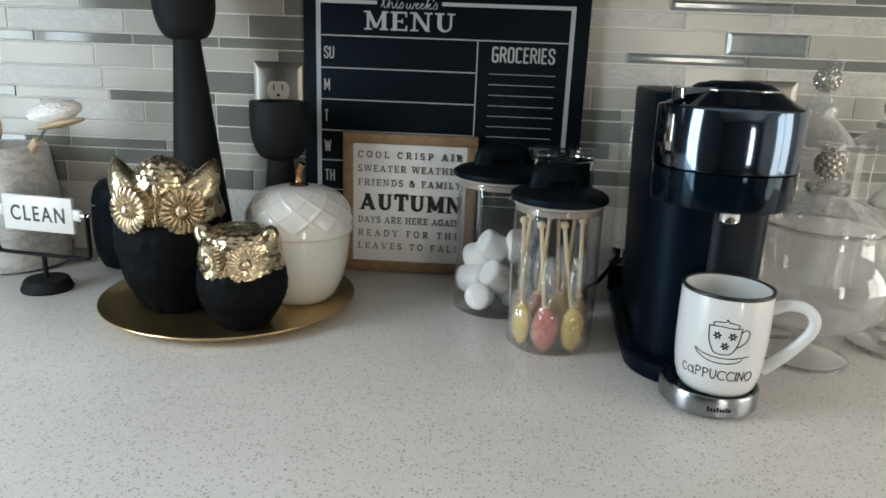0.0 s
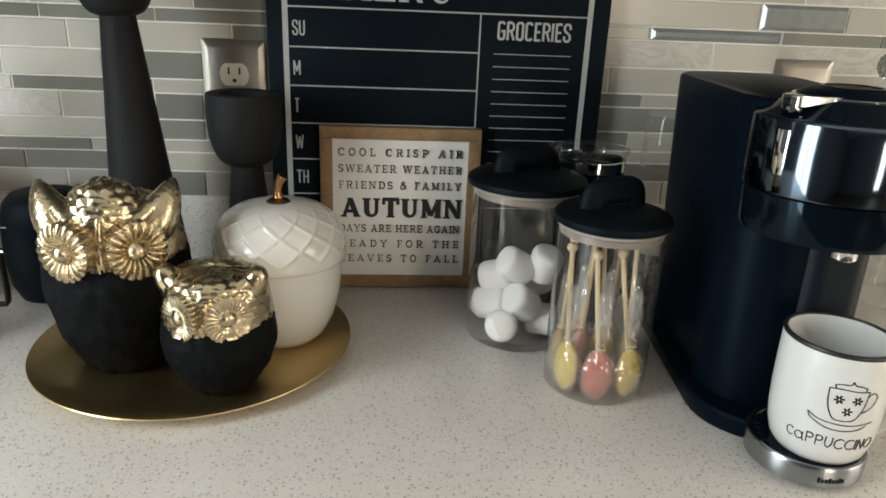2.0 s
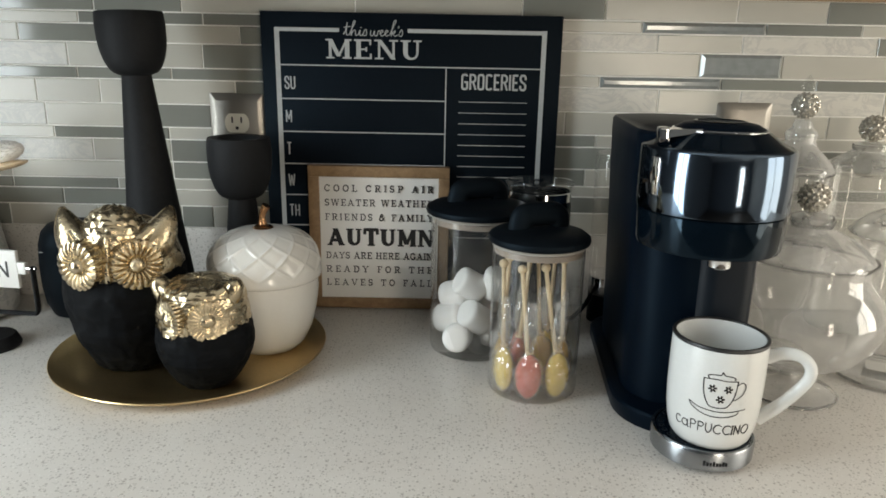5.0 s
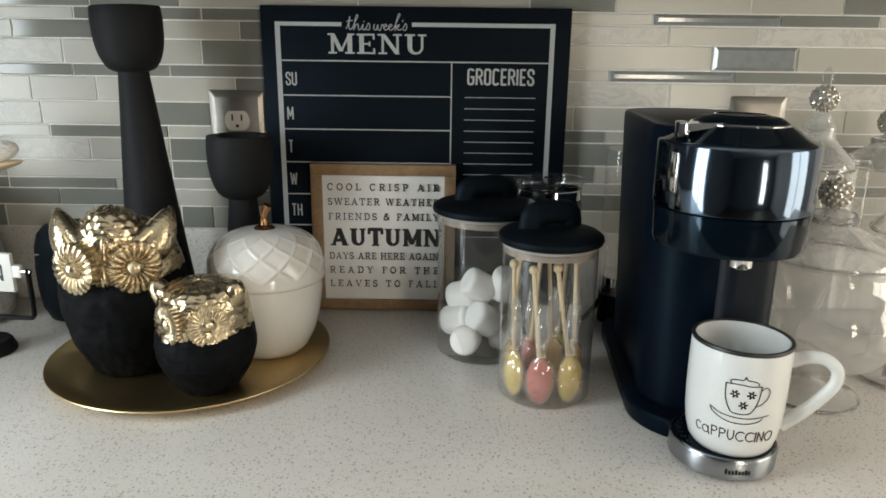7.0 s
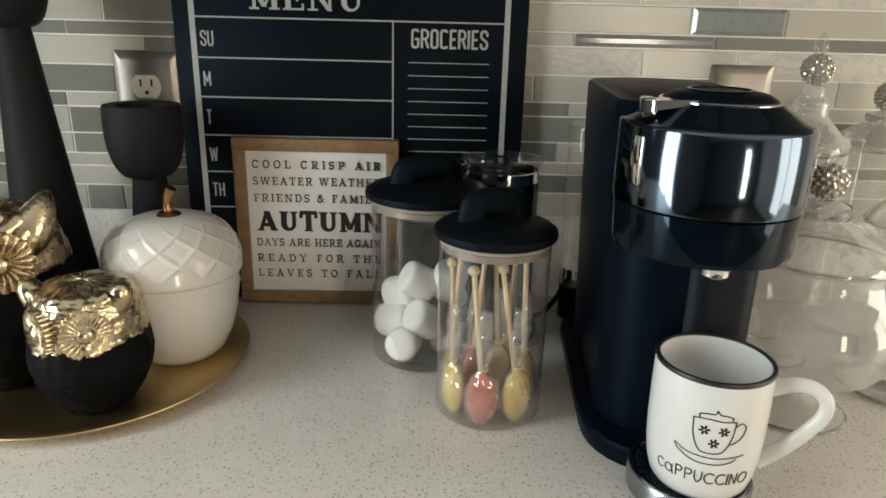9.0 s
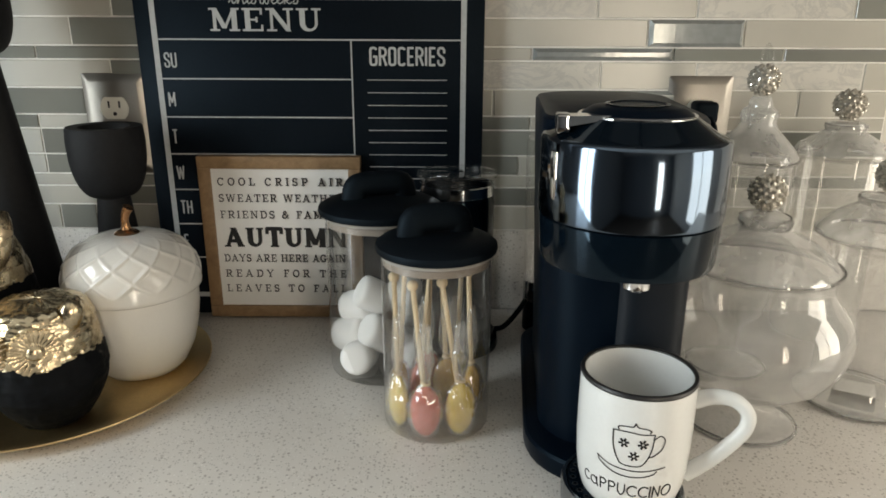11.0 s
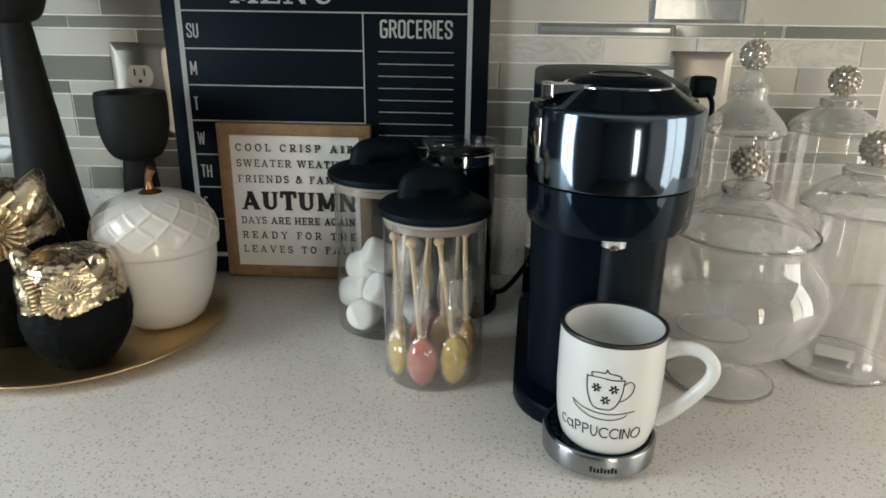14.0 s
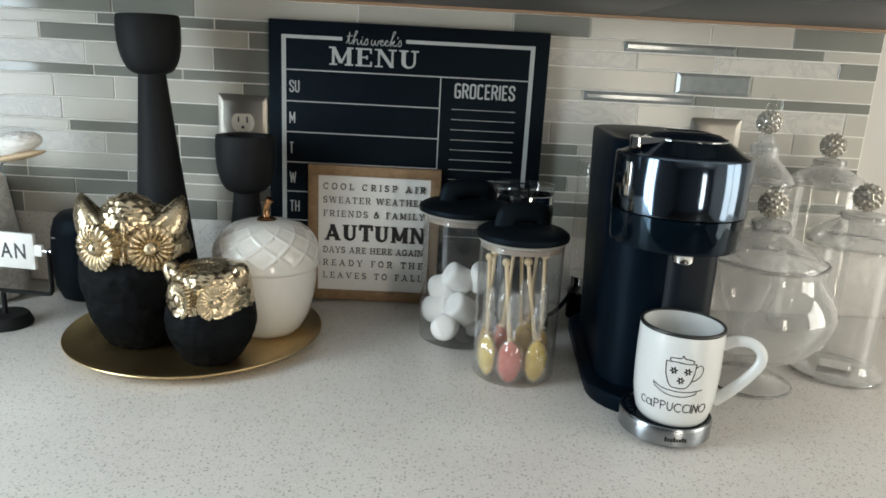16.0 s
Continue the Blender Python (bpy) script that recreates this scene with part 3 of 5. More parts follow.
GROTESK = {"G": (.40, [corner_loop(.40, a0=30, a1=360), [(.40, .22), (.40, .48), (.22, .48)]]), "R": (.40, [[(0, 0), (0, 1), (.22, 1), (.36, .92), (.40, .80), (.40, .70), (.36, .58), (.22, .50), (0, .50)], [(.22, .50), (.42, 0)]]),
           "O": (.40, [corner_loop(.40)]), "C": (.40, [corner_loop(.40, a0=30, a1=330)]), "E": (.32, [[(.32, 1), (0, 1), (0, 0), (.32, 0)], [(0, .5), (.27, .5)]]), "I": (.02, [[(0, 0), (0, 1)]]),
           "S": (.40, [[(.40, .74), (.40, .88), (.30, 1), (.10, 1), (0, .88), (0, .70), (.08, .58), (.32, .42), (.40, .30), (.40, .12), (.30, 0), (.10, 0), (0, .12), (0, .26)]]),
           "U": (.40, [[(0, 1), (0, .16), (.10, 0), (.30, 0), (.40, .16), (.40, 1)]]), "M": (.54, [[(0, 0), (0, 1), (.27, .25), (.54, 1), (.54, 0)]]), "T": (.40, [[(0, 1), (.40, 1)], [(.20, 1), (.20, 0)]]),
           "W": (.66, [[(0, 1), (.15, 0), (.33, .9), (.51, 0), (.66, 1)]]), "H": (.40, [[(0, 0), (0, 1)], [(.40, 0), (.40, 1)], [(0, .5), (.40, .5)]]), "F": (.32, [[(0, 0), (0, 1), (.32, 1)], [(0, .5), (.27, .5)]]), "A": (.44, [[(0, 0), (.22, 1), (.44, 0)], [(.08, .30), (.36, .30)]]),
           "N": (.46, [[(0, 0), (0, 1), (.46, 0), (.46, 1)]]), "P": (.40, [[(0, 0), (0, 1), (.22, 1), (.36, .92), (.40, .78), (.36, .62), (.22, .52), (0, .52)]])}


def grotesk(text, gap):
    """Condensed capitals as polylines."""
    lines, x = [], 0.0
    for ch in text:
        w, strokes = GROTESK[ch]
        lines += [[(x + a, b) for a, b in q] for q in strokes]
        x += w + gap
    return lines


SCRIPT = [bend((0, .10), (.10, .45), (.17, .95), (.12, .30), (.16, .05), (.26, .12)), [(.02, .62), (.30, .68)], bend((.26, .12), (.40, .60), (.52, 1.0), (.46, 1.05), (.38, .60), (.33, .02)), bend((.33, .02), (.42, .35), (.52, .42), (.53, .20), (.56, .03), (.66, .12)),
          bend((.66, .12), (.74, .42), (.72, .12), (.77, .03), (.86, .14)), [(.77, .60), (.79, .63)], bend((.86, .14), (.98, .50), (1.03, .25), (.98, .04), (.86, .06)),
          bend((1.22, .40), (1.20, .10), (1.30, .04), (1.38, .38), (1.38, .10), (1.48, .04), (1.56, .40), (1.62, .36)), bend((1.62, .20), (1.76, .34), (1.70, .44), (1.63, .25), (1.70, .03), (1.84, .14)), bend((1.84, .20), (1.98, .34), (1.92, .44), (1.85, .25), (1.92, .03), (2.06, .14)),
          bend((2.06, .14), (2.22, .70), (2.34, 1.12), (2.26, 1.10), (2.16, .50), (2.12, .02)), bend((2.14, .24), (2.30, .42), (2.26, .24), (2.18, .22), (2.30, .03), (2.40, .12)), [(2.45, .62), (2.47, .76)], bend((2.46, .14), (2.58, .50), (2.63, .25), (2.58, .04), (2.46, .06))]


def bars(bm, lines, y=-0.0005):
    for x0, x1, z0, z1 in lines:
        wall_plate(bm, [(x0, z0), (x1, z0), (x1, z1), (x0, z1)], y, 0.0)
    return bm


def menu_board():
    """Local x from the left edge, z from the counter; the face is at y = 0."""
    o = thing("menu_board", pose(-0.278, 1.0545, TOP), "black menu chalkboard printed in white, leaning on the tiles", "menu board")
    W, H = 0.4145, 0.423
    part("panel", box(0, W, 0, 0.016, 0, H, 0.0012), BOARD_BLACK, o)
    X = lambda x: x + 0.278
    Zb = lambda z: z - TOP
    fr = [(X(-.259), X(-.2525), 0.03, Zb(1.3245)), (X(.1085), X(.1150), 0.03, Zb(1.3255)), (X(-.2525), X(-.170), Zb(1.3195), Zb(1.3245)), (X(-.076), X(.1085), Zb(1.3200), Zb(1.3252)), (X(-.259), X(.115), 0.024, 0.030)]
    part("border", bars(bmesh.new(), fr), WHITE_PRINT, o, "white printed border line")
    rules = [(X(-.2525), X(.1085), Zb(1.2740), Zb(1.2757)), (X(-.0232), X(-.0216), 0.031, Zb(1.2740))]
    for z in (1.2290, 1.1832, 1.1374, 1.0920, 1.0468, 1.0015):
        rules.append((X(-.2525), X(-.0233), Zb(z) - 0.0008, Zb(z) + 0.0008))
    for k in range(14):
        rules.append((X(-.0042), X(.0922), Zb(1.2286 - 0.01517 * k) - 0.0004, Zb(1.2286 - 0.01517 * k) + 0.0004))
    for q in rules:
        part("ruled_line", bars(bmesh.new(), [q]), WHITE_PRINT, o, "thin white printed line")

    def word(lines, x0, x1, z0, z1, wide):
        part("lettering", pen(lines, X(x0), X(x1), Zb(z0), Zb(z1), wide), WHITE_PRINT, o, "white printed lettering")
    word(SCRIPT, -.1645, -.0825, 1.3145, 1.3365, 0.0011)
    part("lettering", slab_word("MENU", X(-.1890), X(-.0550), Zb(1.2843), Zb(1.3103)), WHITE_PRINT, o, "white printed slab-serif word")
    for s, z, w in (("SU", 1.2508, .0150), ("M", 1.2045, .0085), ("T", 1.1592, .0062), ("W", 1.1137, .0098), ("TH", 1.0690, .0150), ("F", 1.0240, .0056), ("SA", 0.9780, .0150)):
        word(grotesk(s, 0.24), -.2477, -.2477 + w, z - .0088, z + .0088, 0.0018)
    word(grotesk("GROCERIES", 0.245), -.0010, .0900, 1.2450, 1.2672, 0.0027)
    return o


menu_board()


# ---- framed autumn sign ----
def autumn_sign():
    o = thing("framed_sign", pose(-0.217, 1.0395, TOP + 0.001), "small white framed sign with black autumn verse, propped on the board", "sign")
    W, H, f = 0.2025, 0.2135, 0.0155
    part("panel", box(f - 0.002, W - f + 0.002, 0.004, 0.010, f - 0.002, H - f + 0.002), SIGN_PAPER, o, "white printed panel")
    for n, (a, turn) in {"rail": ((0, 0), 0), "rail2": ((0, H - f), 0)}.items():
        part("frame_rail", box(0.0, W, 0.0, 0.0145, a[1], a[1] + f, 0.0012), SIGN_WOOD, o)
    for x in (0.0, W - f):
        part("frame_stile", box(x, x + f, 0.0002, 0.0143, f, H - f, 0.0012), SIGN_WOOD, o)
    Z = lambda z: z - TOP - 0.001
    lines = (("COOL CRISP AIR", 1.1048, .0098, .0, 0.42), ("SWEATER WEATHER", 1.0838, .0098, .0, 0.22), ("FRIENDS & FAMILY", 1.0624, .0098, .0, 0.26),
             ("DAYS ARE HERE AGAIN", 1.0045, .0098, .0, 0.10), ("READY FOR THE", 0.9835, .0098, .0, 0.45), ("LEAVES TO FALL", 0.9630, .0098, .0, 0.42))
    for s, z, h, b, sp in lines:
        bm = slab_word(s, 0.0225, W - 0.0225, Z(z) - h / 2, Z(z) + h / 2, 0.0, 0.0003, sp, 0.15)
        for v in bm.verts:
            v.co.y += 0.0038
        part("lettering", bm, INK, o, "black printed lettering")
    bm = slab_word("AUTUMN", 0.0250, W - 0.0195, Z(1.0195), Z(1.0450), 0.10)
    for v in bm.verts:
        v.co.y += 0.0038
    part("lettering", bm, INK, o, "bold black printed word")
    return o


autumn_sign()


# ---- candle holders ----
def candle_holder(m, h, cup, neck, foot, cup_h, label):
    o = thing("candle_holder", m, label, "candle holder", "black candle holders")
    z0 = h - cup_h
    prof = [(0, 0), (foot, 0), (foot + 0.0006, 0.002)]
    for k in range(13):
        u = k / 12
        prof.append((foot + (neck - foot) * u ** 0.9, 0.003 + (z0 - 0.003) * u))
    part("stem", lathe(prof + [(0, z0)], 48), MATT_BLACK, o)
    c = [(neck * 0.98, z0 - 0.001)]
    for k in range(1, 11):
        a = math.pi / 2 * k / 10
        c.append((neck + (cup - neck) * math.sin(a) ** 0.85, z0 + cup_h * 0.62 * (1 - math.cos(a) ** 1.15)))
    c += [(cup * 1.01, h - cup_h * 0.2), (cup * 0.985, h - 0.002), (cup * 0.965, h), (cup * 0.66, h - 0.0005), (cup * 0.62, h - 0.003), (cup * 0.58, h - 0.02), (0, h - 0.021)]
    part("cup", lathe(c, 56), MATT_BLACK, o)
    return o


candle_holder(pose(-0.4085, 0.9743, TOP, 0, -1.8, 0), 0.4145, 0.0412, 0.0180, 0.050, 0.0765, "tall matt black turned wooden candle holder behind the owls")
candle_holder(pose(-0.2936, 0.9764, TOP), 0.2600, 0.0412, 0.0178, 0.037, 0.0800, "short matt black turned wooden candle holder beside the menu board")


# ---- tray with owls and acorn jar ----
def round_tray():
    r = 0.163
    prof = [(0, 0.0022), (r * 0.80, 0.0022), (r * 0.86, 0.0035), (r * 0.93, 0.0075), (r * 0.985, 0.0125), (r, 0.0140), (r * 1.004, 0.0130), (r * 0.99, 0.0112), (r * 0.93, 0.0055), (r * 0.86, 0.0012), (r * 0.80, 0.0), (0, 0.0)]
    ob = part("serving_tray", lathe(prof, 128), BRASS, None)
    ob.matrix_world = pose(-0.3335, 0.8709, TOP)
    tagged(ob, "round brushed gold metal tray holding two owls and an acorn jar", "tray")


round_tray()


def owl(m, h, r, profile, gold_from, eye_r, eye_x, eye_y, eye_z, petals, label, ears, crown, blunt=(0.95, 1.0, 1.0, 0.96, 0.87, 0.74, 0.58, 0.40, 0.16)):
    """One solid figurine: an egg-shaped feathered body, leaf-shaped ears and rosette eyes; faces -y."""
    bm = bmesh.new()
    rows = 120
    curve = smooth_path([(a, 0, b) for a, b in profile], 13)
    step = max(1, len(curve) // rows)
    prof = [(max(0.0, p.x) * r, p.z * h) for p in curve[::step]]
    prof = [(0, prof[0][1])] + [(max(q, 1e-4), z) for q, z in prof[:-1]] + [(0, h * profile[-1][1])]

    def feathers(a, i, q, z):
        u, v = a * 15 / (2 * math.pi), z / (h * 0.062)
        row = math.floor(v)
        c = (u + 0.5 * (row % 2)) % 1.0 - 0.5
        d = (v - row)
        scale = max(0.0, 1 - (c * c * 3.2 + (1 - d) ** 2 * 0.9)) * r * (0.014 if z > gold_from else 0.009)
        n = noise.noise(Vector((math.cos(a) * 5, math.sin(a) * 5, z / h * 12))) * r * (0.018 if z > gold_from else 0.030)
        return q + (scale + n) * min(1.0, q / (r * 0.4))
    lathe(prof, 190, bm, wobble=feathers)
    # crown
    blob(bm, (crown[0], crown[1], crown[2]), (crown[3], crown[3] * 0.9, crown[4]), None, 120, 80)
    blob(bm, (0, -eye_y - 0.004, eye_z - eye_r * 0.35), (eye_r * 0.20, eye_r * 0.28, eye_r * 0.52), None, 14, 10)
    blob(bm, (0, -eye_y * 0.97, eye_z + eye_r * 0.35), (eye_r * 0.16, eye_r * 0.2, eye_r * 0.8), None, 14, 10)
    for v in bm.verts:
        if v.co.z > gold_from + 0.15 * h and abs(v.co.x) < 0.034 and v.co.y < 0.02:      # curled feathers on the crown
            u, w = math.atan2(v.co.x, -v.co.y) * 6.0, v.co.z / (0.042 * h)
            v.co += v.co.normalized() * r * (0.034 if petals < 24 else 0.024) * (abs(math.sin(u * 1.7 + math.floor(w) * 1.3)) * abs(math.sin(math.pi * w)) - 0.4)
        p = v.co * (160 * 0.07 / r)
        v.co += v.co.normalized() * (noise.noise(p * 0.7) * 0.010 + noise.noise(p * 1.9) * 0.006) * r
    for f in bm.faces:
        c = f.calc_center_median()
        edge = gold_from - 0.006 * math.exp(-((abs(c.x) - eye_x) / (eye_r * 0.7)) ** 2) + 0.003 * noise.noise(c * 110)
        f.material_index = 0 if c.z > edge else 1
    # smooth leaf-shaped ears and the brows that run down to the beak
    for s in (-1, 1):
        base, tip, fat = ears
        a, b = Vector((s * base[0], base[1], base[2])), Vector((s * tip[0], tip[1], tip[2]))
        pts = [a.lerp(b, k / 8) + Vector((s * 0.06 * (b - a).length * math.sin(math.pi * k / 8), 0, 0)) for k in range(9)]
        # brow running from the ear down to the beak
        tip_in = Vector((s * eye_r * 0.12, -eye_y - eye_r * 0.12, eye_z + eye_r * 0.1))
        brow = smooth_path([a.lerp(b, 0.55) + Vector((-s * fat * 0.35, -fat * 0.6, 0)), a.lerp(tip_in, 0.5) + Vector((0, -fat * 0.45, eye_r * 0.42)), tip_in], 8)
        tube(brow, [eye_r * (0.34 - 0.16 * k / (len(brow) - 1)) for k in range(len(brow))], 14, bm)
        tube(pts, [fat * q for q in blunt], 20, bm, flat=1.0)
    # rosette eyes
    for s in (-1, 1):
        turn = Matrix.Translation((s * eye_x, -eye_y, eye_z)) @ Matrix.Rotation(radians((30 if petals < 24 else 36) * s), 4, "Z") @ Matrix.Rotation(radians(90), 4, "X")
        n = petals * 10
        rings = []
        for q in (0.0, 0.2, 0.3, 0.36, 0.5, 0.65, 0.8, 0.92, 1.0, 1.0):
            ring = []
            for k in range(n):
                a = 2 * math.pi * k / n
                lobe = abs(math.cos(petals * a / 2)) ** 0.6
                rad = eye_r * q * (1 - 0.07 * (1 - lobe) * q)
                if q < 0.33:
                    hh = eye_r * 0.34 * math.sqrt(max(0.0, 1 - (q / 0.34) ** 2)) + 0.08 * eye_r
                else:
                    hh = eye_r * (0.06 + (0.13 if petals < 24 else 0.05) * lobe * math.sin(math.pi * min(1.0, (q - 0.3) / 0.72)) + 0.10 * q)
                hh *= 1.0 if petals < 24 else 0.6
                ring.append(bm.verts.new(turn @ Vector((rad * math.cos(a), rad * math.sin(a), hh))))
            rings.append(ring)
        for v in rings[-1]:
            v.co = turn @ ((turn.inverted() @ v.co) * Vector((1, 1, 0)) + Vector((0, 0, -eye_r * 0.45)))
        for a, b in zip(rings[1:], rings[2:]):
            for k in range(n):
                bm.faces.new((a[k], a[(k + 1) % n], b[(k + 1) % n], b[k])).material_index = 0
        top = bm.verts.new(turn @ Vector((0, 0, eye_r * (0.42 if petals < 24 else 0.25))))
        for k in range(n):
            bm.faces.new((top, rings[1][k], rings[1][(k + 1) % n])).material_index = 0
        bmesh.ops.delete(bm, geom=rings[0], context="VERTS")
    ob = part("owl_figurine", bm, [GOLD, FEATHER_BLACK], None, sharp=60)
    ob.matrix_world = m
    return tagged(ob, label, "figurine", "owl figurines")


EGG = [(0.52, 0.0), (0.59, 0.02), (0.735, 0.10), (0.90, 0.24), (1.0, 0.42), (1.025, 0.55), (0.97, 0.68), (0.88, 0.80), (0.74, 0.89), (0.45, 0.945), (0.0, 0.96)]
owl(pose(-0.3965, 0.8420, TOP + 0.0025, 0, 0, 9), 0.186, 0.0665, EGG, 0.1225, 0.0278, 0.0295, 0.0590, 0.1385, 20,
    "larger owl figurine, gold head with rosette eyes, matt black feathered body", ((0.031, -0.028, 0.140), (0.0590, -0.008, 0.1930), 0.0205), (0.0, -0.026, 0.160, 0.037, 0.0385))
SQUAT = [(0.50, 0.0), (0.58, 0.02), (0.79, 0.14), (0.96, 0.30), (1.0, 0.44), (0.96, 0.60), (0.91, 0.74), (0.86, 0.86), (0.72, 0.94), (0.38, 0.975), (0.0, 0.98)]
owl(pose(-0.290, 0.7925, TOP + 0.0025, 0, 0, -3), 0.126, 0.0530, SQUAT, 0.0755, 0.0222, 0.0215, 0.0430, 0.0885, 26,
    "smaller gold and black owl figurine with tufted ears on the tray", ((0.030, -0.012, 0.100), (0.0450, -0.014, 0.1275), 0.0125), (0.0, -0.006, 0.096, 0.039, 0.0250), (1.0, 1.0, 1.0, 0.98, 0.95, 0.90, 0.82, 0.68, 0.40))


def acorn_jar():
    o = thing("acorn_jar", pose(-0.2468, 0.8985, TOP + 0.0025), "white ceramic acorn jar with quilted lid and copper stem", "jar")
    body = [(0, 0), (0.037, 0), (0.041, 0.0015), (0.0485, 0.010), (0.0575, 0.030), (0.0635, 0.055), (0.0662, 0.078), (0.0660, 0.0945), (0.064, 0.0955), (0.062, 0.075), (0.055, 0.03), (0, 0.006)]
    part("body", lathe(body, 96), CERAMIC, o)
    prof = [(0.064, 0.0960), (0.0690, 0.0945), (0.0704, 0.0962), (0.0706, 0.1005)]
    n = 64
    for k in range(n + 1):
        a = math.pi / 2 * k / n
        prof.append((0.0702 * math.cos(a) ** 0.66 if k < n else 0.0, 0.1035 + 0.0520 * math.sin(a) ** 0.96))

    def quilt(a, i, q, z):
        if i < 4:
            return q
        s = (i - 4) / n
        u, v = 11 * a / (2 * math.pi), 2.6 * s
        d1, d2 = abs((u + v) % 1 - 0.5), abs((u - v) % 1 - 0.5)
        ridge = max(math.exp(-(d / 0.085) ** 2) for d in (d1, d2))
        return q + 0.0021 * (ridge - 0.35) * min(1, (1 - s) * 2.2) * min(1, s * 9)
    part("lid", lathe(prof, 330, wobble=quilt), CERAMIC, o, "white lid quilted with raised diamonds", sharp=80)
    st = bmesh.new()
    lathe([(0.0005, 0.160), (0.0065, 0.1597), (0.0110, 0.1575), (0.0130, 0.1555), (0.0120, 0.1535), (0, 0.1535)], 32, st)
    tube(smooth_path([(0, 0, 0.157), (-0.0005, 0, 0.167), (0.0015, -0.001, 0.176), (0.006, -0.002, 0.184)], 5), [0.0066, 0.0056, 0.005, 0.0046, 0.0043, 0.0041, 0.004, 0.004, 0.0041, 0.0043, 0.0045, 0.0047, 0.0049, 0.0051, 0.0054, 0.0056], 12, st)
    part("stem", st, COPPER, o, "copper coloured stalk")


acorn_jar()


# ---- glass canisters ----
def canister(m, r, h, lid_r, handle_turn, label):
    """Straight glass canister with a domed black lid and a strap handle."""
    o = thing("glass_canister", m, label, "canister", "lidded glass canisters")
    part("glass", lathe([(0, 0.0012), (r * 0.93, 0.0008), (r * 0.985, 0.003), (r, 0.010), (r, h)], 72), JAR_GLASS, o, "clear glass cylinder")
    part("rim", lathe([(r + 0.0006, h - 0.003), (r + 0.0012, h), (r - 0.0012, h + 0.0004), (r - 0.0018, h - 0.0028), (r - 0.001, h - 0.0036), (r + 0.0006, h - 0.003)], 72), GREY_PLASTIC, o, "pale seal round the rim")
    part("gasket", lathe([(r - 0.0035, h - 0.0110), (r - 0.0017, h - 0.0105), (r - 0.0016, h - 0.0042), (r - 0.0035, h - 0.0040), (r - 0.0035, h - 0.0110)], 72), GASKET, o, "soft tan gasket inside the rim")
    z = h + 0.0006
    lid = part("lid", lathe([(0, z), (lid_r * 0.93, z), (lid_r * 0.985, z + 0.001), (lid_r, z + 0.004), (lid_r * 0.985, z + 0.0075), (lid_r * 0.90, z + 0.011), (lid_r * 0.70, z + 0.0145), (lid_r * 0.35, z + 0.0165), (0, z + 0.017)], 80), SILICONE, o, "domed matt black lid")
    a = lid_r * 0.43
    path = smooth_path([(-a, 0, z + 0.010), (-a * 0.97, 0, z + 0.022), (-a * 0.78, 0, z + 0.0295), (0, 0, z + 0.0310), (a * 0.78, 0, z + 0.0295), (a * 0.97, 0, z + 0.022), (a, 0, z + 0.010)], 5)
    turn = Matrix.Rotation(radians(handle_turn), 4, "Z")
    bm = tube([turn @ p for p in path], 0.0130, 14, flat=0.52)
    part("handle", bm, SILICONE, lid)
    return o


canister(pose(0.0833, 0.7958, TOP), 0.0508, 0.1735, 0.0560, 20, "glass canister of wrapped lollipops with a black lid")
canister(pose(0.0218, 0.9112, TOP), 0.0590, 0.1792, 0.0660, 20, "glass canister of marshmallows with a black lid")


def marshmallow(m):
    r, h = 0.0185, 0.038
    ob = part("marshmallow", lathe([(0, 0.0004), (r * 0.55, 0), (r * 0.76, 0.0007), (r * 0.90, 0.0024), (r * 0.97, 0.0050), (r, 0.0085), (r * 0.985, h / 2), (r, h - 0.0085), (r * 0.97, h - 0.0050), (r * 0.90, h - 0.0024), (r * 0.76, h - 0.0007), (r * 0.55, h), (0, h - 0.0004)], 32), MARSHMALLOW, None, sharp=80)
    ob.matrix_world = m
    return tagged(ob, "plump white marshmallow inside the glass canister", "marshmallow", "marshmallows in the canister")


SPOTS = ((0.000, 0.873, 0.0255, 80, 0, -10), (-0.010, 0.893, 0.043, 75, 0, 60), (0.021, 0.877, 0.050, 55, 0, -60), (0.015, 0.892, 0.088, 60, 0, -75), (-0.003, 0.905, 0.071, 70, 0, 60),
         (0.048, 0.892, 0.090, 20, 0, 30), (0.050, 0.888, 0.0245, 90, 0, 70), (0.035, 0.930, 0.0240, 90, 0, 15), (-0.006, 0.930, 0.0245, 90, 0, 50), (0.046, 0.922, 0.060, 70, 0, -40))
first = None
for x, y, z, rx, ry, rz in SPOTS:
    at = pose(x - 0.0012, y + 0.0062, TOP + z, rx, ry, rz) @ Matrix.Translation((0, 0, -0.019))
    if first:
        copy_thing(first, at)
    else:
        first = marshmallow(at)


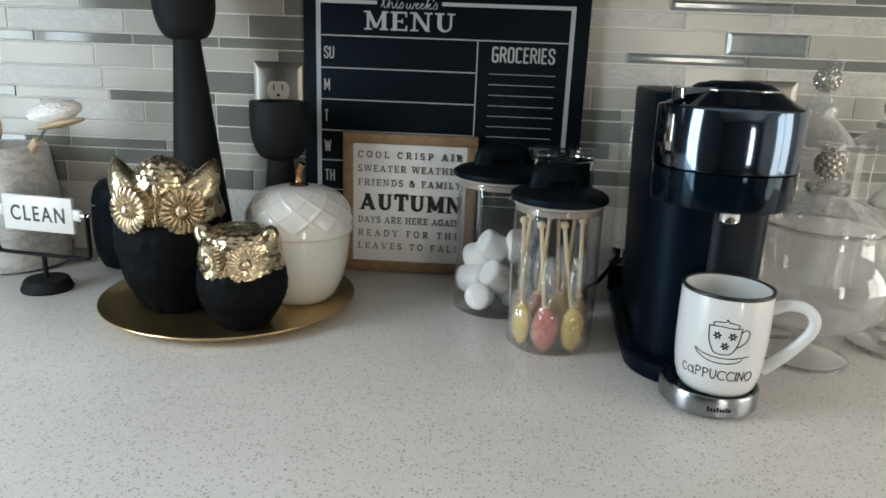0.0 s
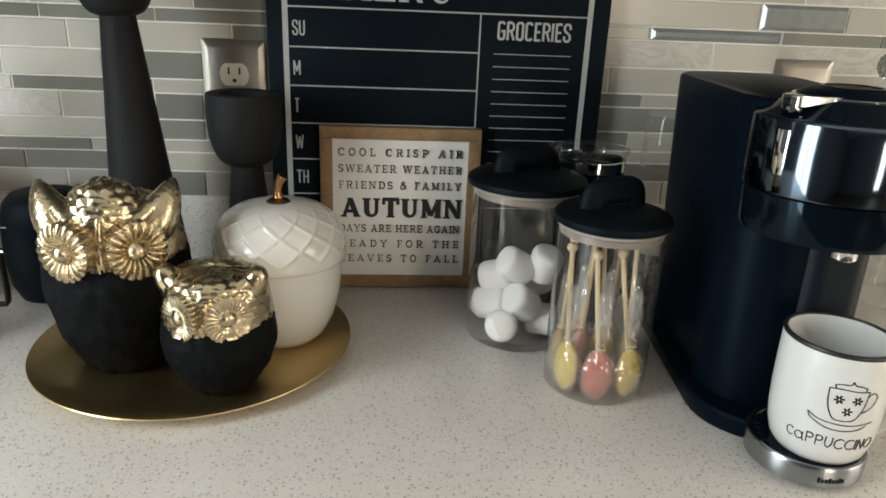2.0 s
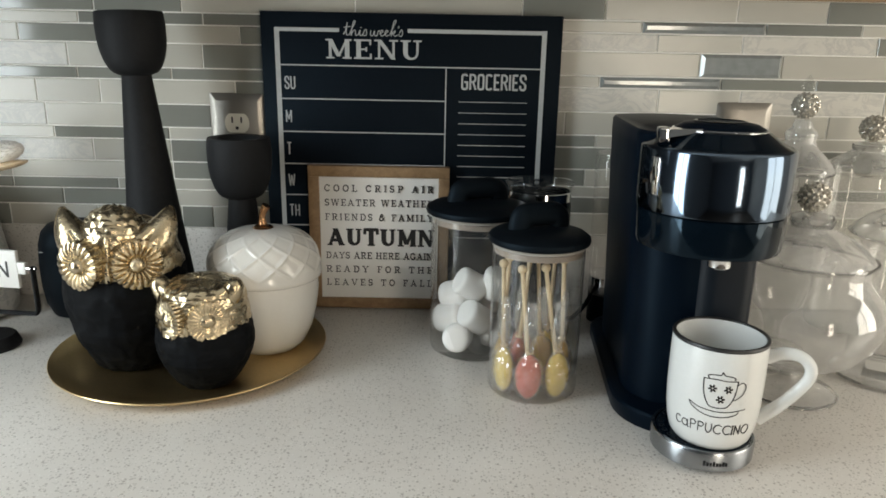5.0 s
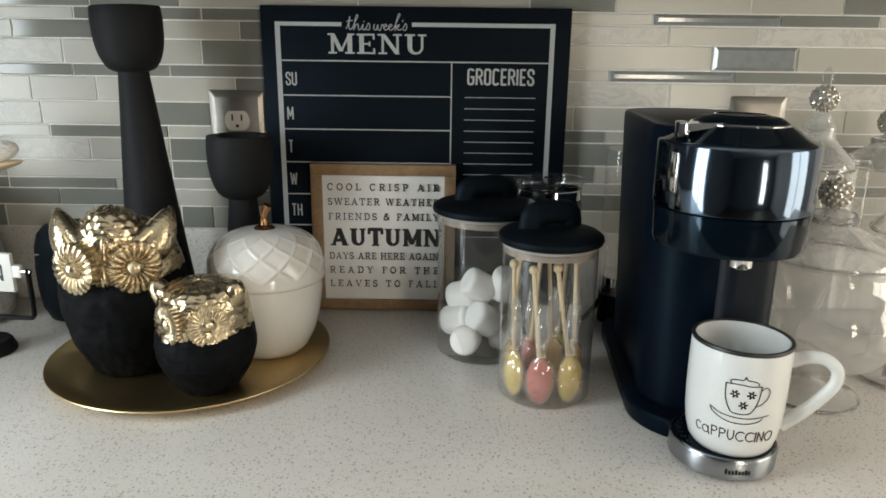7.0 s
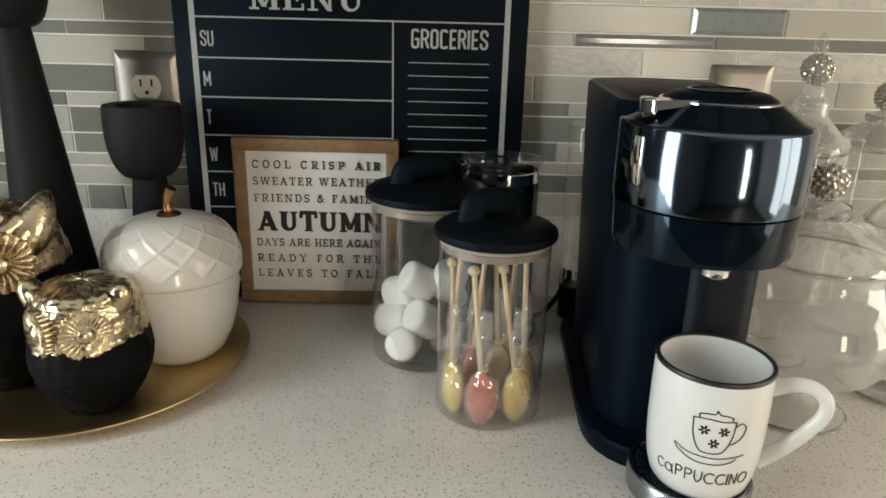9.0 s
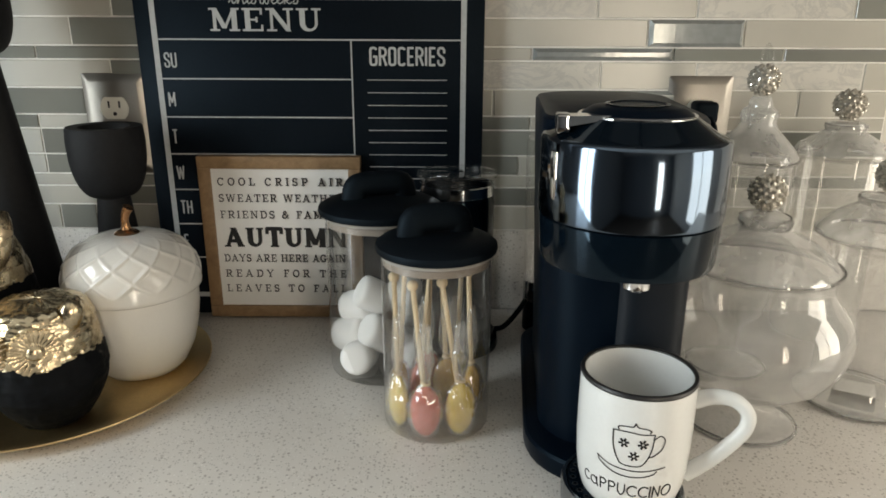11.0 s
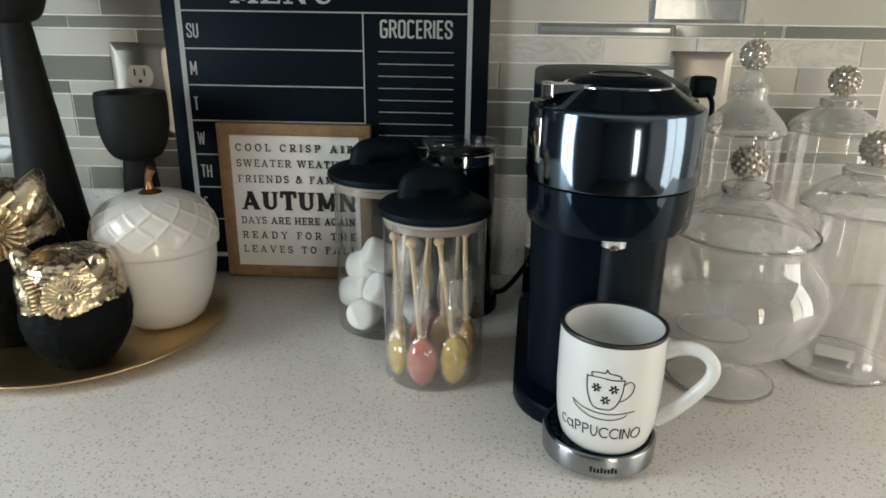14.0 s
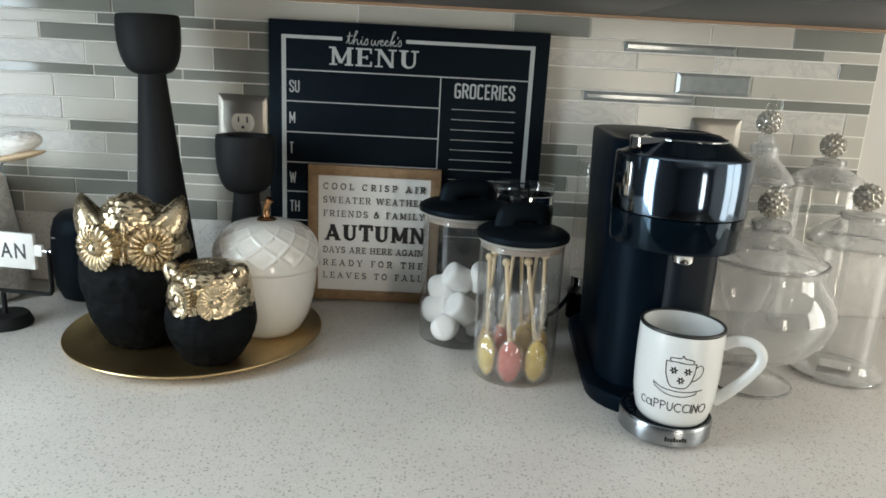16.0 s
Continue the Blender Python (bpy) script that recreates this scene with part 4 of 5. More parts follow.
def lollipop(m, colour, label, lean=(0, 0), stick=0.107):
    """Wrapped sugar spoon: flat oval sweet at the bottom, wooden stick with a ball end."""
    o = thing("lollipop", m, label, "lollipop", "lollipops in the canister")
    bm = blob(bmesh.new(), (0, 0, 0.0265), (0.0142, 0.0080, 0.0258), None, 28, 18)
    for v in bm.verts:
        v.co += v.co.normalized() * 0.0011 * noise.noise(v.co * 260)
    part("sweet", bm, colour, o, "glossy boiled sugar oval")
    top = Vector((lean[0], lean[1], 0.040 + stick))
    bm = tube([(0, 0, 0.036), top * 0.5 + Vector((0, 0, 0.018)), top], 0.0024, 10)
    part("stick", bm, STICK, o)
    part("ball_end", blob(bmesh.new(), top, (0.0052, 0.0052, 0.0050), None, 16, 10), STICK, o)

    seed = Vector((m.translation.x * 400, m.translation.y * 400, 0))

    def crumple(a, i, q, z):
        p = Vector((math.cos(a) * 2.4, math.sin(a) * 2.4, z * 110)) + seed
        return q * (1 + 0.20 * noise.noise(p) + 0.12 * noise.noise(p * 2.3))
    shape = smooth_path([(0.0005, 0, 0.0005), (0.009, 0, 0.002), (0.0152, 0, 0.014), (0.0165, 0, 0.027), (0.0135, 0, 0.042), (0.0060, 0, 0.052), (0.0038, 0, 0.056), (0.0062, 0, 0.066), (0.0078, 0, 0.080), (0.0062, 0, 0.098), (0.0045, 0, 0.112)], 4)
    bm = lathe([(max(p.x, 0.0004), p.z) for p in shape], 34, wobble=crumple)
    for v in bm.verts:
        v.co.y *= 0.66
    part("wrapper", bm, WRAP, o, "clear cellophane wrapper", sharp=14)
    part("tie", tube([(0.0042 * math.cos(k), 0.0036 * math.sin(k), 0.0555 + 0.0006 * math.sin(2 * k)) for k in [2 * math.pi * i / 14 for i in range(14)]], 0.0009, 6, closed=True), STICK, o, "raffia tie")
    return o


LC = (0.0833, 0.7958)
lolly = ((-0.0355, -0.0200, -58, CANDY_YELLOW, "yellow", (-0.0030, 0.010)), (-0.0095, -0.0395, -8, CANDY_RED, "red", (-0.011, 0.008)), (0.0225, -0.0340, 20, CANDY_YELLOW, "yellow", (-0.017, 0.010)),
         (0.034, 0.004, 70, CANDY_AMBER, "amber", (-0.004, 0.002)), (-0.016, 0.008, 60, CANDY_RED, "red", (0.010, 0.012)), (0.010, 0.016, 10, CANDY_AMBER, "amber", (-0.006, 0.012)), (0.020, 0.034, 0, CANDY_YELLOW, "yellow", (0.004, -0.006)),
         (-0.036, 0.010, 80, CANDY_AMBER, "amber", (0.006, 0.004)), (-0.010, 0.034, 20, CANDY_RED, "red", (0.004, -0.008)))
for dx, dy, rz, c, tone, lean in lolly:
    q = Matrix.Rotation(radians(-rz), 4, "Z") @ Vector((lean[0], lean[1], 0))
    lollipop(pose(LC[0] + dx, LC[1] + dy, TOP + 0.0038, 0, 0, rz), c, tone + " sugar lollipop in clear wrapper, standing in the canister", (q.x, q.y))


# ---- milk frother ----
def milk_frother():
    o = thing("milk_frother", pose(0.1045, 0.9680, TOP), "black electric milk frother with a clear lid", "milk frother")
    part("base", lathe([(0, 0), (0.050, 0), (0.051, 0.003), (0.050, 0.014), (0.046, 0.019), (0, 0.019)], 56), GLOSS_BLACK, o)
    part("body", lathe([(0, 0.0195), (0.040, 0.0195), (0.0425, 0.023), (0.0428, 0.180), (0.0415, 0.187), (0.0400, 0.187), (0.0395, 0.05), (0, 0.05)], 56), GLOSS_BLACK, o)
    part("rim", lathe([(0.0405, 0.1875), (0.0424, 0.1875), (0.0424, 0.1990), (0.0405, 0.1995), (0.0398, 0.193), (0.0405, 0.1875)], 56), BRIGHT_CHROME, o, "chrome ring under the lid")
    lid = part("lid", lathe([(0, 0.2125), (0.030, 0.2127), (0.0440, 0.2120), (0.0460, 0.2105), (0.0455, 0.2080), (0.0425, 0.2070), (0.0418, 0.1998)], 56), GLASS, o, "clear plastic lid")
    part("cord", tube(smooth_path([(0.046, 0.017, 0.010), (0.060, 0.017, 0.014), (0.078, 0.024, 0.032), (0.100, 0.055, 0.050), (0.120, 0.094, 0.040), (0.150, 0.096, 0.020), (0.190, 0.094, 0.0035)], 7), 0.0033, 10), SILICONE, o, "black power cord")
    part("lid_knob", lathe([(0, 0.2020), (0.009, 0.2020), (0.010, 0.209), (0.006, 0.2135), (0, 0.214)], 32), GLOSS_BLACK, lid)


milk_frother()


# ---- coffee machine ----
def plan_loop(x0, x1, y0, y1, r0, r1, n=8):
    """A rounded rectangle in plan: radius r0 at the front corners, r1 at the back."""
    out = []
    for cx, cy, r, a0 in ((x1 - r1, y1 - r1, r1, 0), (x0 + r1, y1 - r1, r1, 90), (x0 + r0, y0 + r0, r0, 180), (x1 - r0, y0 + r0, r0, 270)):
        for k in range(n + 1):
            a = radians(a0 + 90 * k / n)
            out.append((cx + r * math.cos(a), cy + r * math.sin(a)))
    return out


def stack(loops, bm=None):
    """Joins plan loops [(points, z), ...] with the same count into one closed shell."""
    bm = bm or bmesh.new()
    rings = [[bm.verts.new((x, y, z)) for x, y in pts] for pts, z in loops]
    for a, b in zip(rings, rings[1:]):
        for k in range(len(a)):
            j = (k + 1) % len(a)
            bm.faces.new((a[k], a[j], b[j], b[k]))
    bm.faces.new(rings[0][::-1])
    bm.faces.new(rings[-1])
    return bm


def coffee_machine():
    """Local origin on the counter under the brewing head; the head looks to -y."""
    o = thing("coffee_machine", pose(0.2308, 0.7060, TOP, 0, 0, -5), "black and dark chrome capsule coffee machine with a round head", "coffee machine")
    foot = [(plan_loop(-0.0685, 0.0685, -0.020, 0.280, 0.064, 0.045), 0.0), (plan_loop(-0.0700, 0.0700, -0.022, 0.281, 0.066, 0.046), 0.004), (plan_loop(-0.0700, 0.0700, -0.022, 0.281, 0.066, 0.046), 0.016), (plan_loop(-0.0680, 0.0680, -0.020, 0.279, 0.064, 0.045), 0.0185), (plan_loop(-0.0585, 0.0585, -0.004, 0.274, 0.052, 0.045), 0.0205)]
    part("foot", stack(foot), MACHINE_BLACK, o)
    tower = []
    for z, s, f in ((0.0195, 0.0570, 0.008), (0.10, 0.0590, 0.008), (0.196, 0.0625, 0.008), (0.285, 0.0655, -0.004), (0.2985, 0.0655, 0.002), (0.3015, 0.0635, 0.006)):
        tower.append((plan_loop(-s, s, f, 0.270 if z < 0.30 else 0.267, 0.050, 0.056), z))
    part("tower", stack(tower), MACHINE_BLACK, o, "tall matt black casing")
    part("front_column", stack([(plan_loop(-0.004, 0.0560, 0.000, 0.05, 0.020, 0.01), 0.021), (plan_loop(-0.004, 0.0560, 0.000, 0.05, 0.020, 0.01), 0.200)]), COLUMN_GREY, o, "satin slate grey front column")
    R = 0.0683
    part("lower_band", lathe([(0, 0.1975), (R - 0.008, 0.1975), (R - 0.0035, 0.1992), (R - 0.0020, 0.2035), (R - 0.0010, 0.2330), (R - 0.0030, 0.2340)], 96), GLOSS_BLACK, o, "gloss black band under the chrome")
    part("chrome_band", lathe([(R - 0.0030, 0.2343), (R, 0.2350), (R + 0.0004, 0.2365), (R + 0.0002, 0.2905), (R - 0.0010, 0.2925), (R - 0.0035, 0.2935)], 120), CHROME, o, "dark mirror chrome band")
    part("head_top", lathe([(R - 0.0033, 0.2933), (R - 0.010, 0.2960), (0.0435, 0.3065), (0.0415, 0.3075)], 10 * 8, wobble=None), GLOSS_BLACK, o, "gloss black bevelled top")
    part("top_ring", lathe([(0.0422, 0.3065), (0.0426, 0.3080), (0.0412, 0.3088), (0.0400, 0.3082), (0.0395, 0.3065)], 80), BRIGHT_CHROME, o)
    cap = part("cap", lathe([(0.0402, 0.3070), (0.0395, 0.3090), (0.033, 0.3130), (0.024, 0.3145), (0, 0.3147)], 64), MACHINE_BLACK, o, "round black lid button")
    part("cap_ring", lathe([(0.0225, 0.3145), (0.0235, 0.3153), (0.0215, 0.3155), (0.0205, 0.3146)], 48), GLOSS_BLACK, cap)
    lv = bmesh.new()
    box(-0.0600, -0.0500, -0.030, -0.012, 0.2965, 0.3100, 0.0018, bm=lv)
    wall_plate(lv, [(-0.0507, 0.3020), (-0.0507, 0.3090), (-0.016, 0.3100), (-0.016, 0.3084)], -0.0310, -0.0125)
    part("lever", lv, BRIGHT_CHROME, o, "chrome locking lever")
    button = box(-0.0055, 0.0055, -0.0012, 0.002, 0.250, 0.285, 0.001)
    button.transform(Matrix.Rotation(radians(-63), 4, "Z") @ Matrix.Translation((0, -R, 0)))
    part("side_button", button, BRIGHT_CHROME, o, "small chrome side panel")
    part("spout", lathe([(0, 0.1845), (0.0085, 0.1845), (0.0100, 0.1860), (0.0106, 0.1960), (0.0120, 0.1978), (0, 0.1978)], 36, at=(0.004, -0.034, 0)), BRIGHT_CHROME, o, "chrome coffee spout")
    # drip tray: a steel-faced disc carrying a grille
    dc = (0.0060, -0.0405, 0)
    tray = part("drip_tray", lathe([(0, 0.0005), (0.0400, 0.0005), (0.0420, 0.0030), (0.0452, 0.0036), (0.0474, 0.0055), (0.0480, 0.0215), (0.0468, 0.0240), (0.0442, 0.0240), (0.0435, 0.0210), (0, 0.0205)], 80, at=dc), BRUSHED, o, "round steel drip tray")
    part("grille", lathe([(0, 0.0207), (0.0430, 0.0207), (0.0432, 0.0233), (0.0420, 0.0240), (0, 0.0237)], 64, at=dc), GLOSS_BLACK, tray, "black grille with drain holes")
    holes = bmesh.new()
    for k in range(28):
        a = 2 * math.pi * k / 28
        lathe([(0, 0.0), (0.0022, 0.0), (0.0026, 0.0006), (0.0016, 0.0009)], 8, holes, at=(dc[0] + 0.0385 * math.cos(a), dc[1] + 0.0385 * math.sin(a), 0.0236))
    part("drain_rings", holes, MATT_BLACK, tray)
    badge = bmesh.new()
    for k in range(8):
        a = radians(-102 + k * 3.4)
        b = radians(-102 + k * 3.4 + 2.3)
        pts = [(dc[0] + 0.0482 * math.cos(q), dc[1] + 0.0482 * math.sin(q)) for q in (a, b)]
        vs = [badge.verts.new((pts[i][0], pts[i][1], z)) for i, z in ((0, 0.0110), (1, 0.0110), (1, 0.0145 if k % 3 else 0.0158), (0, 0.0145 if k % 3 else 0.0158))]
        badge.faces.new(vs)
    part("badge", badge, MATT_BLACK, tray, "dark maker's badge as plain bars")
    # water tank behind the tower
    tank = part("water_tank", stack([(plan_loop(-0.067, 0.045, 0.274, 0.340, 0.020, 0.028), 0.045), (plan_loop(-0.070, 0.048, 0.274, 0.345, 0.022, 0.030), 0.235), (plan_loop(-0.068, 0.046, 0.274, 0.343, 0.022, 0.030), 0.244)]), GLASS, o, "clear water tank")
    part("tank_foot", stack([(plan_loop(-0.067, 0.045, 0.287, 0.340, 0.020, 0.028), 0.0), (plan_loop(-0.067, 0.045, 0.287, 0.340, 0.020, 0.028), 0.044)]), MACHINE_BLACK, tank)
    part("tank_band", stack([(plan_loop(-0.0665, 0.0440, 0.2760, 0.338, 0.020, 0.028), 0.058), (plan_loop(-0.0668, 0.0445, 0.2760, 0.3385, 0.020, 0.028), 0.070)]), BRIGHT_CHROME, tank)
    return o


coffee_machine()


# ---- mug ----
def mug():
    o = thing("coffee_mug", pose(0.2356, 0.6560, TOP + 0.0242, 0, 0, -22), "white stoneware cappuccino mug with black rim on the drip tray", "mug")
    h = 0.1020
    outer = [(0.0300, 0.0), (0.0328, 0.0008), (0.0366, 0.006), (0.0394, 0.016), (0.0413, 0.030), (0.0422, 0.050), (0.0424, 0.075), (0.0421, h - 0.003)]

    def radius(z):
        for (r0, z0), (r1, z1) in zip(outer, outer[1:]):
            if z <= z1:
                return r0 + (r1 - r0) * (z - z0) / (z1 - z0)
        return outer[-1][0]
    part("body", lathe([(0, 0.001)] + outer + [(0.0416, h), (0.0394, h), (0.0390, h - 0.004), (0.0391, 0.06), (0.0377, 0.03), (0.033, 0.012), (0.02, 0.007), (0, 0.0065)], 96), MUG_WHITE, o)
    part("rim_line", lathe([(0.0422, h - 0.0026), (0.0427, h - 0.0012), (0.0421, h + 0.0006), (0.0407, h + 0.0010), (0.0393, h + 0.0005), (0.0390, h - 0.0008), (0.0404, h - 0.0004)], 96), INK, o, "black painted rim")
    path = smooth_path([(0.0405, 0, 0.0855), (0.053, 0, 0.0915), (0.067, 0, 0.0915), (0.0765, 0, 0.0835), (0.0770, 0, 0.0715), (0.069, 0, 0.0570), (0.056, 0, 0.0400), (0.0395, 0, 0.0230)], 6)
    part("handle", tube(path, [0.0052 - 0.0010 * math.sin(math.pi * k / (len(path) - 1)) for k in range(len(path))], 16, flat=1.25), MUG_WHITE, o)

    def on_mug(bm):
        for v in bm.verts:
            a, z, lift = v.co.x / 0.0425 + 0.07, v.co.z, -v.co.y
            r = radius(z) + lift
            v.co = (r * math.sin(a), -r * math.cos(a), z)
        return bm
    letters, x = [], 0.0
    for ch in "caPPUCCINO":
        strokes = {"c": [arc(.36, .42, .36, .42, 48, 312, 16)], "a": [arc(.34, .36, .34, .36, 20, 380, 18), bend((.70, .74), (.69, .30), (.74, 0), (.80, -.04))], "P": [[(.04, 0), (.04, 1)], bend((.04, .96), (.40, .98), (.58, .76), (.40, .52), (.04, .50))],
                   "U": [bend((.02, 1), (.02, .36), (.28, .02), (.56, .34), (.58, 1))], "C": [arc(.46, .5, .46, .48, 50, 310, 18)], "I": [[(.02, 0), (.02, 1)]], "N": [[(.02, 0), (.02, 1), (.60, .02), (.60, 1)]], "O": [arc(.46, .5, .46, .49, 0, 360, 22)]}[ch]
        letters += [[(x + a, b) for a, b in q] for q in strokes]
        x += {"c": .62, "a": .80, "P": .60, "U": .60, "C": .74, "I": .04, "N": .62, "O": .92}[ch] + .22
    text = pen(letters, -0.0375, 0.0350, 0.0198, 0.0308, 0.00090, 0.0004)
    bmesh.ops.subdivide_edges(text, edges=[e for e in text.edges if e.calc_length() > 0.004], cuts=2)
    part("lettering", on_mug(text), INK, o, "black printed word")

    def stroke(bm, pts, w=0.0009):
        p = smooth_path([(1.2 * x + 0.002, 0, 0.0385 + (z - 0.035) * 1.22) for x, z in pts], 5)
        for a, b in zip(p, p[1:]):
            d = (b - a).normalized() * w * 0.25
            n = Vector((-(b - a).z, 0, (b - a).x)).normalized() * w / 2
            vs = [bm.verts.new(q + Vector((0, -0.0005, 0))) for q in (a - d - n, b + d - n, b + d + n, a - d + n)]
            bm.faces.new(vs)
        return bm
    bm = bmesh.new()
    stroke(bm, [(-0.0125, 0.0640), (-0.0118, 0.0540), (-0.0090, 0.0460), (-0.0055, 0.0425), (0.0035, 0.0425), (0.0075, 0.0460), (0.0105, 0.0540), (0.0115, 0.0640)])
    stroke(bm, [(-0.0125, 0.0640), (-0.004, 0.0645), (0.004, 0.0638), (0.0115, 0.0640)])
    stroke(bm, [(-0.0090, 0.0648), (-0.0095, 0.0668), (-0.006, 0.0678), (-0.001, 0.0682), (0.000, 0.0705), (0.0018, 0.0682), (0.006, 0.0676), (0.0092, 0.0664), (0.0086, 0.0648)])
    stroke(bm, [(0.0110, 0.0605), (0.0150, 0.0630), (0.0180, 0.0600), (0.0165, 0.0540), (0.0120, 0.0500), (0.0090, 0.0490)])
    stroke(bm, [(-0.0215, 0.0435), (-0.0150, 0.0405), (-0.0060, 0.0392), (0.004, 0.0390), (0.0130, 0.0402), (0.0200, 0.0415)])
    stroke(bm, [(-0.0215, 0.0435), (-0.0190, 0.0395), (-0.0090, 0.0352), (0.003, 0.0347), (0.0120, 0.0368), (0.0150, 0.0392)])
    for cx, cz in ((-0.0058, 0.0570), (0.0052, 0.0572), (0.0005, 0.0490)):
        for k in range(6):
            a = k * math.pi / 3 + 0.2
            stroke(bm, [(cx + 0.0010 * math.cos(a), cz + 0.0010 * math.sin(a)), (cx + 0.0028 * math.cos(a), cz + 0.0028 * math.sin(a))], 0.0016)
    part("cup_drawing", on_mug(bm), INK, o, "black line drawing of a cup")


mug()


# ---- apothecary jars ----
def stone_knob(bm, z, r, at=(0, 0)):
    """A ball set with small faceted stones."""
    blob(bm, (at[0], at[1], z), (r * 0.86, r * 0.86, r * 0.86), None, 20, 14)
    n = 90
    for k in range(n):
        y = 1 - 2 * (k + 0.5) / n
        a = k * 2.399963
        q = math.sqrt(1 - y * y)
        d = Vector((q * math.cos(a), q * math.sin(a), y))
        m = Matrix.Translation(Vector((at[0], at[1], z)) + d * r * 0.88) @ d.to_track_quat("Z", "Y").to_matrix().to_4x4() @ Matrix.Diagonal((r * 0.15, r * 0.15, r * 0.17, 1))
        bmesh.ops.create_icosphere(bm, subdivisions=1, radius=1.0, matrix=m)
    return bm


def apothecary_jar(m, label, vessel, lid, knob_z, knob_r, solids=(), finial=False, shift=0.0):
    o = thing("apothecary_jar", m, label, "glass jar", "apothecary jars")
    part("vessel", lathe(vessel, 80), BOWL_GLASS, o, "clear glass vessel")
    for prof in solids:
        part("glass_rim" if prof[0][0] > 0 else "glass_foot", lathe(prof, 72), RIM_GLASS if prof[0][0] > 0.02 else GLASS, o)
    top = part("lid", lathe(lid, 72, at=(shift, 0, 0)), LID_GLASS, o, "clear domed glass lid")
    part("knob", stone_knob(bmesh.new(), knob_z, knob_r, (shift, 0)), DIAMANTE, top, "rhinestone studded knob", sharp=20)
    if finial:
        part("finial", lathe([(0.0035, knob_z + knob_r * 0.8), (0.0075, knob_z + knob_r + 0.004), (0.0065, knob_z + knob_r + 0.010), (0.001, knob_z + knob_r + 0.020), (0, knob_z + knob_r + 0.0205)], 24), GLASS, top, "pointed glass finial")
    return o


# wide footed bowl
apothecary_jar(pose(0.381, 0.799, TOP), "wide footed glass bowl with lid and rhinestone knob",
               [(0.0530, 0.0008), (0.0528, 0.003), (0.048, 0.006), (0.020, 0.012), (0.010, 0.018), (0.0085, 0.026), (0.013, 0.031), (0.032, 0.0365), (0.056, 0.046), (0.072, 0.058), (0.083, 0.075), (0.0880, 0.094), (0.0882, 0.106), (0.083, 0.122), (0.0735, 0.134), (0.0675, 0.143), (0.0660, 0.151), (0.0672, 0.160)],
               [(0.0695, 0.1625), (0.0690, 0.1645), (0.063, 0.171), (0.050, 0.182), (0.035, 0.190), (0.023, 0.195), (0.0205, 0.1985), (0.0226, 0.2020), (0.0215, 0.2070), (0.014, 0.2105), (0.007, 0.2120)],
               0.2285, 0.0168,
               [[(0.0662, 0.1575), (0.0690, 0.1590), (0.0706, 0.1612), (0.0704, 0.1637), (0.0682, 0.1642), (0.0655, 0.1605), (0.0662, 0.1575)], [(0.0205, 0.1960), (0.0228, 0.2000), (0.0232, 0.2035), (0.0205, 0.2075), (0.0185, 0.2030), (0.0205, 0.1960)], [(0.0505, 0.0002), (0.0535, 0.0008), (0.0538, 0.0024), (0.0515, 0.0042), (0.0505, 0.0002)], [(0.0085, 0.020), (0.012, 0.0225), (0.0125, 0.026), (0.009, 0.029), (0.0085, 0.020)]], shift=-0.0025)
# straight tall jar on a broad foot under a wide lid
apothecary_jar(pose(0.5190, 0.843, TOP), "tall straight glass jar with a rhinestone knob, price tag inside",
               [(0.0, 0.002), (0.054, 0.002), (0.0570, 0.004), (0.055, 0.007), (0.047, 0.010), (0.0430, 0.016), (0.0420, 0.030), (0.0420, 0.150), (0.0440, 0.160), (0.0520, 0.170), (0.0575, 0.174)],
               [(0.0608, 0.1765), (0.0604, 0.1785), (0.056, 0.185), (0.044, 0.196), (0.032, 0.203), (0.0265, 0.2065), (0.0280, 0.2110), (0.0265, 0.2150), (0.012, 0.2175)],
               0.2355, 0.0178,
               [[(0.0545, 0.0002), (0.0575, 0.001), (0.0578, 0.0028), (0.0555, 0.0052), (0.0545, 0.0002)], [(0.0565, 0.1735), (0.0618, 0.1758), (0.0614, 0.1780), (0.0570, 0.1775), (0.0565, 0.1735)], [(0.0258, 0.2070), (0.0284, 0.2105), (0.0280, 0.2140), (0.0255, 0.2120), (0.0258, 0.2070)]])
# broad jar at the back
apothecary_jar(pose(0.5584, 1.010, TOP), "broad glass jar with lid and rhinestone knob, against the tiles",
               [(0.0, 0.002), (0.046, 0.002), (0.0485, 0.006), (0.0485, 0.210), (0.0490, 0.226)],
               [(0.0525, 0.228), (0.0523, 0.2305), (0.048, 0.237), (0.036, 0.245), (0.026, 0.251), (0.0215, 0.2545), (0.0228, 0.2590), (0.0215, 0.2635), (0.012, 0.2660)],
               0.2840, 0.0182,
               [[(0.0480, 0.223), (0.0532, 0.2265), (0.0535, 0.2295), (0.0490, 0.2290), (0.0480, 0.223)], [(0.0210, 0.2550), (0.0232, 0.2585), (0.0228, 0.2620), (0.0205, 0.2600), (0.0210, 0.2550)]])
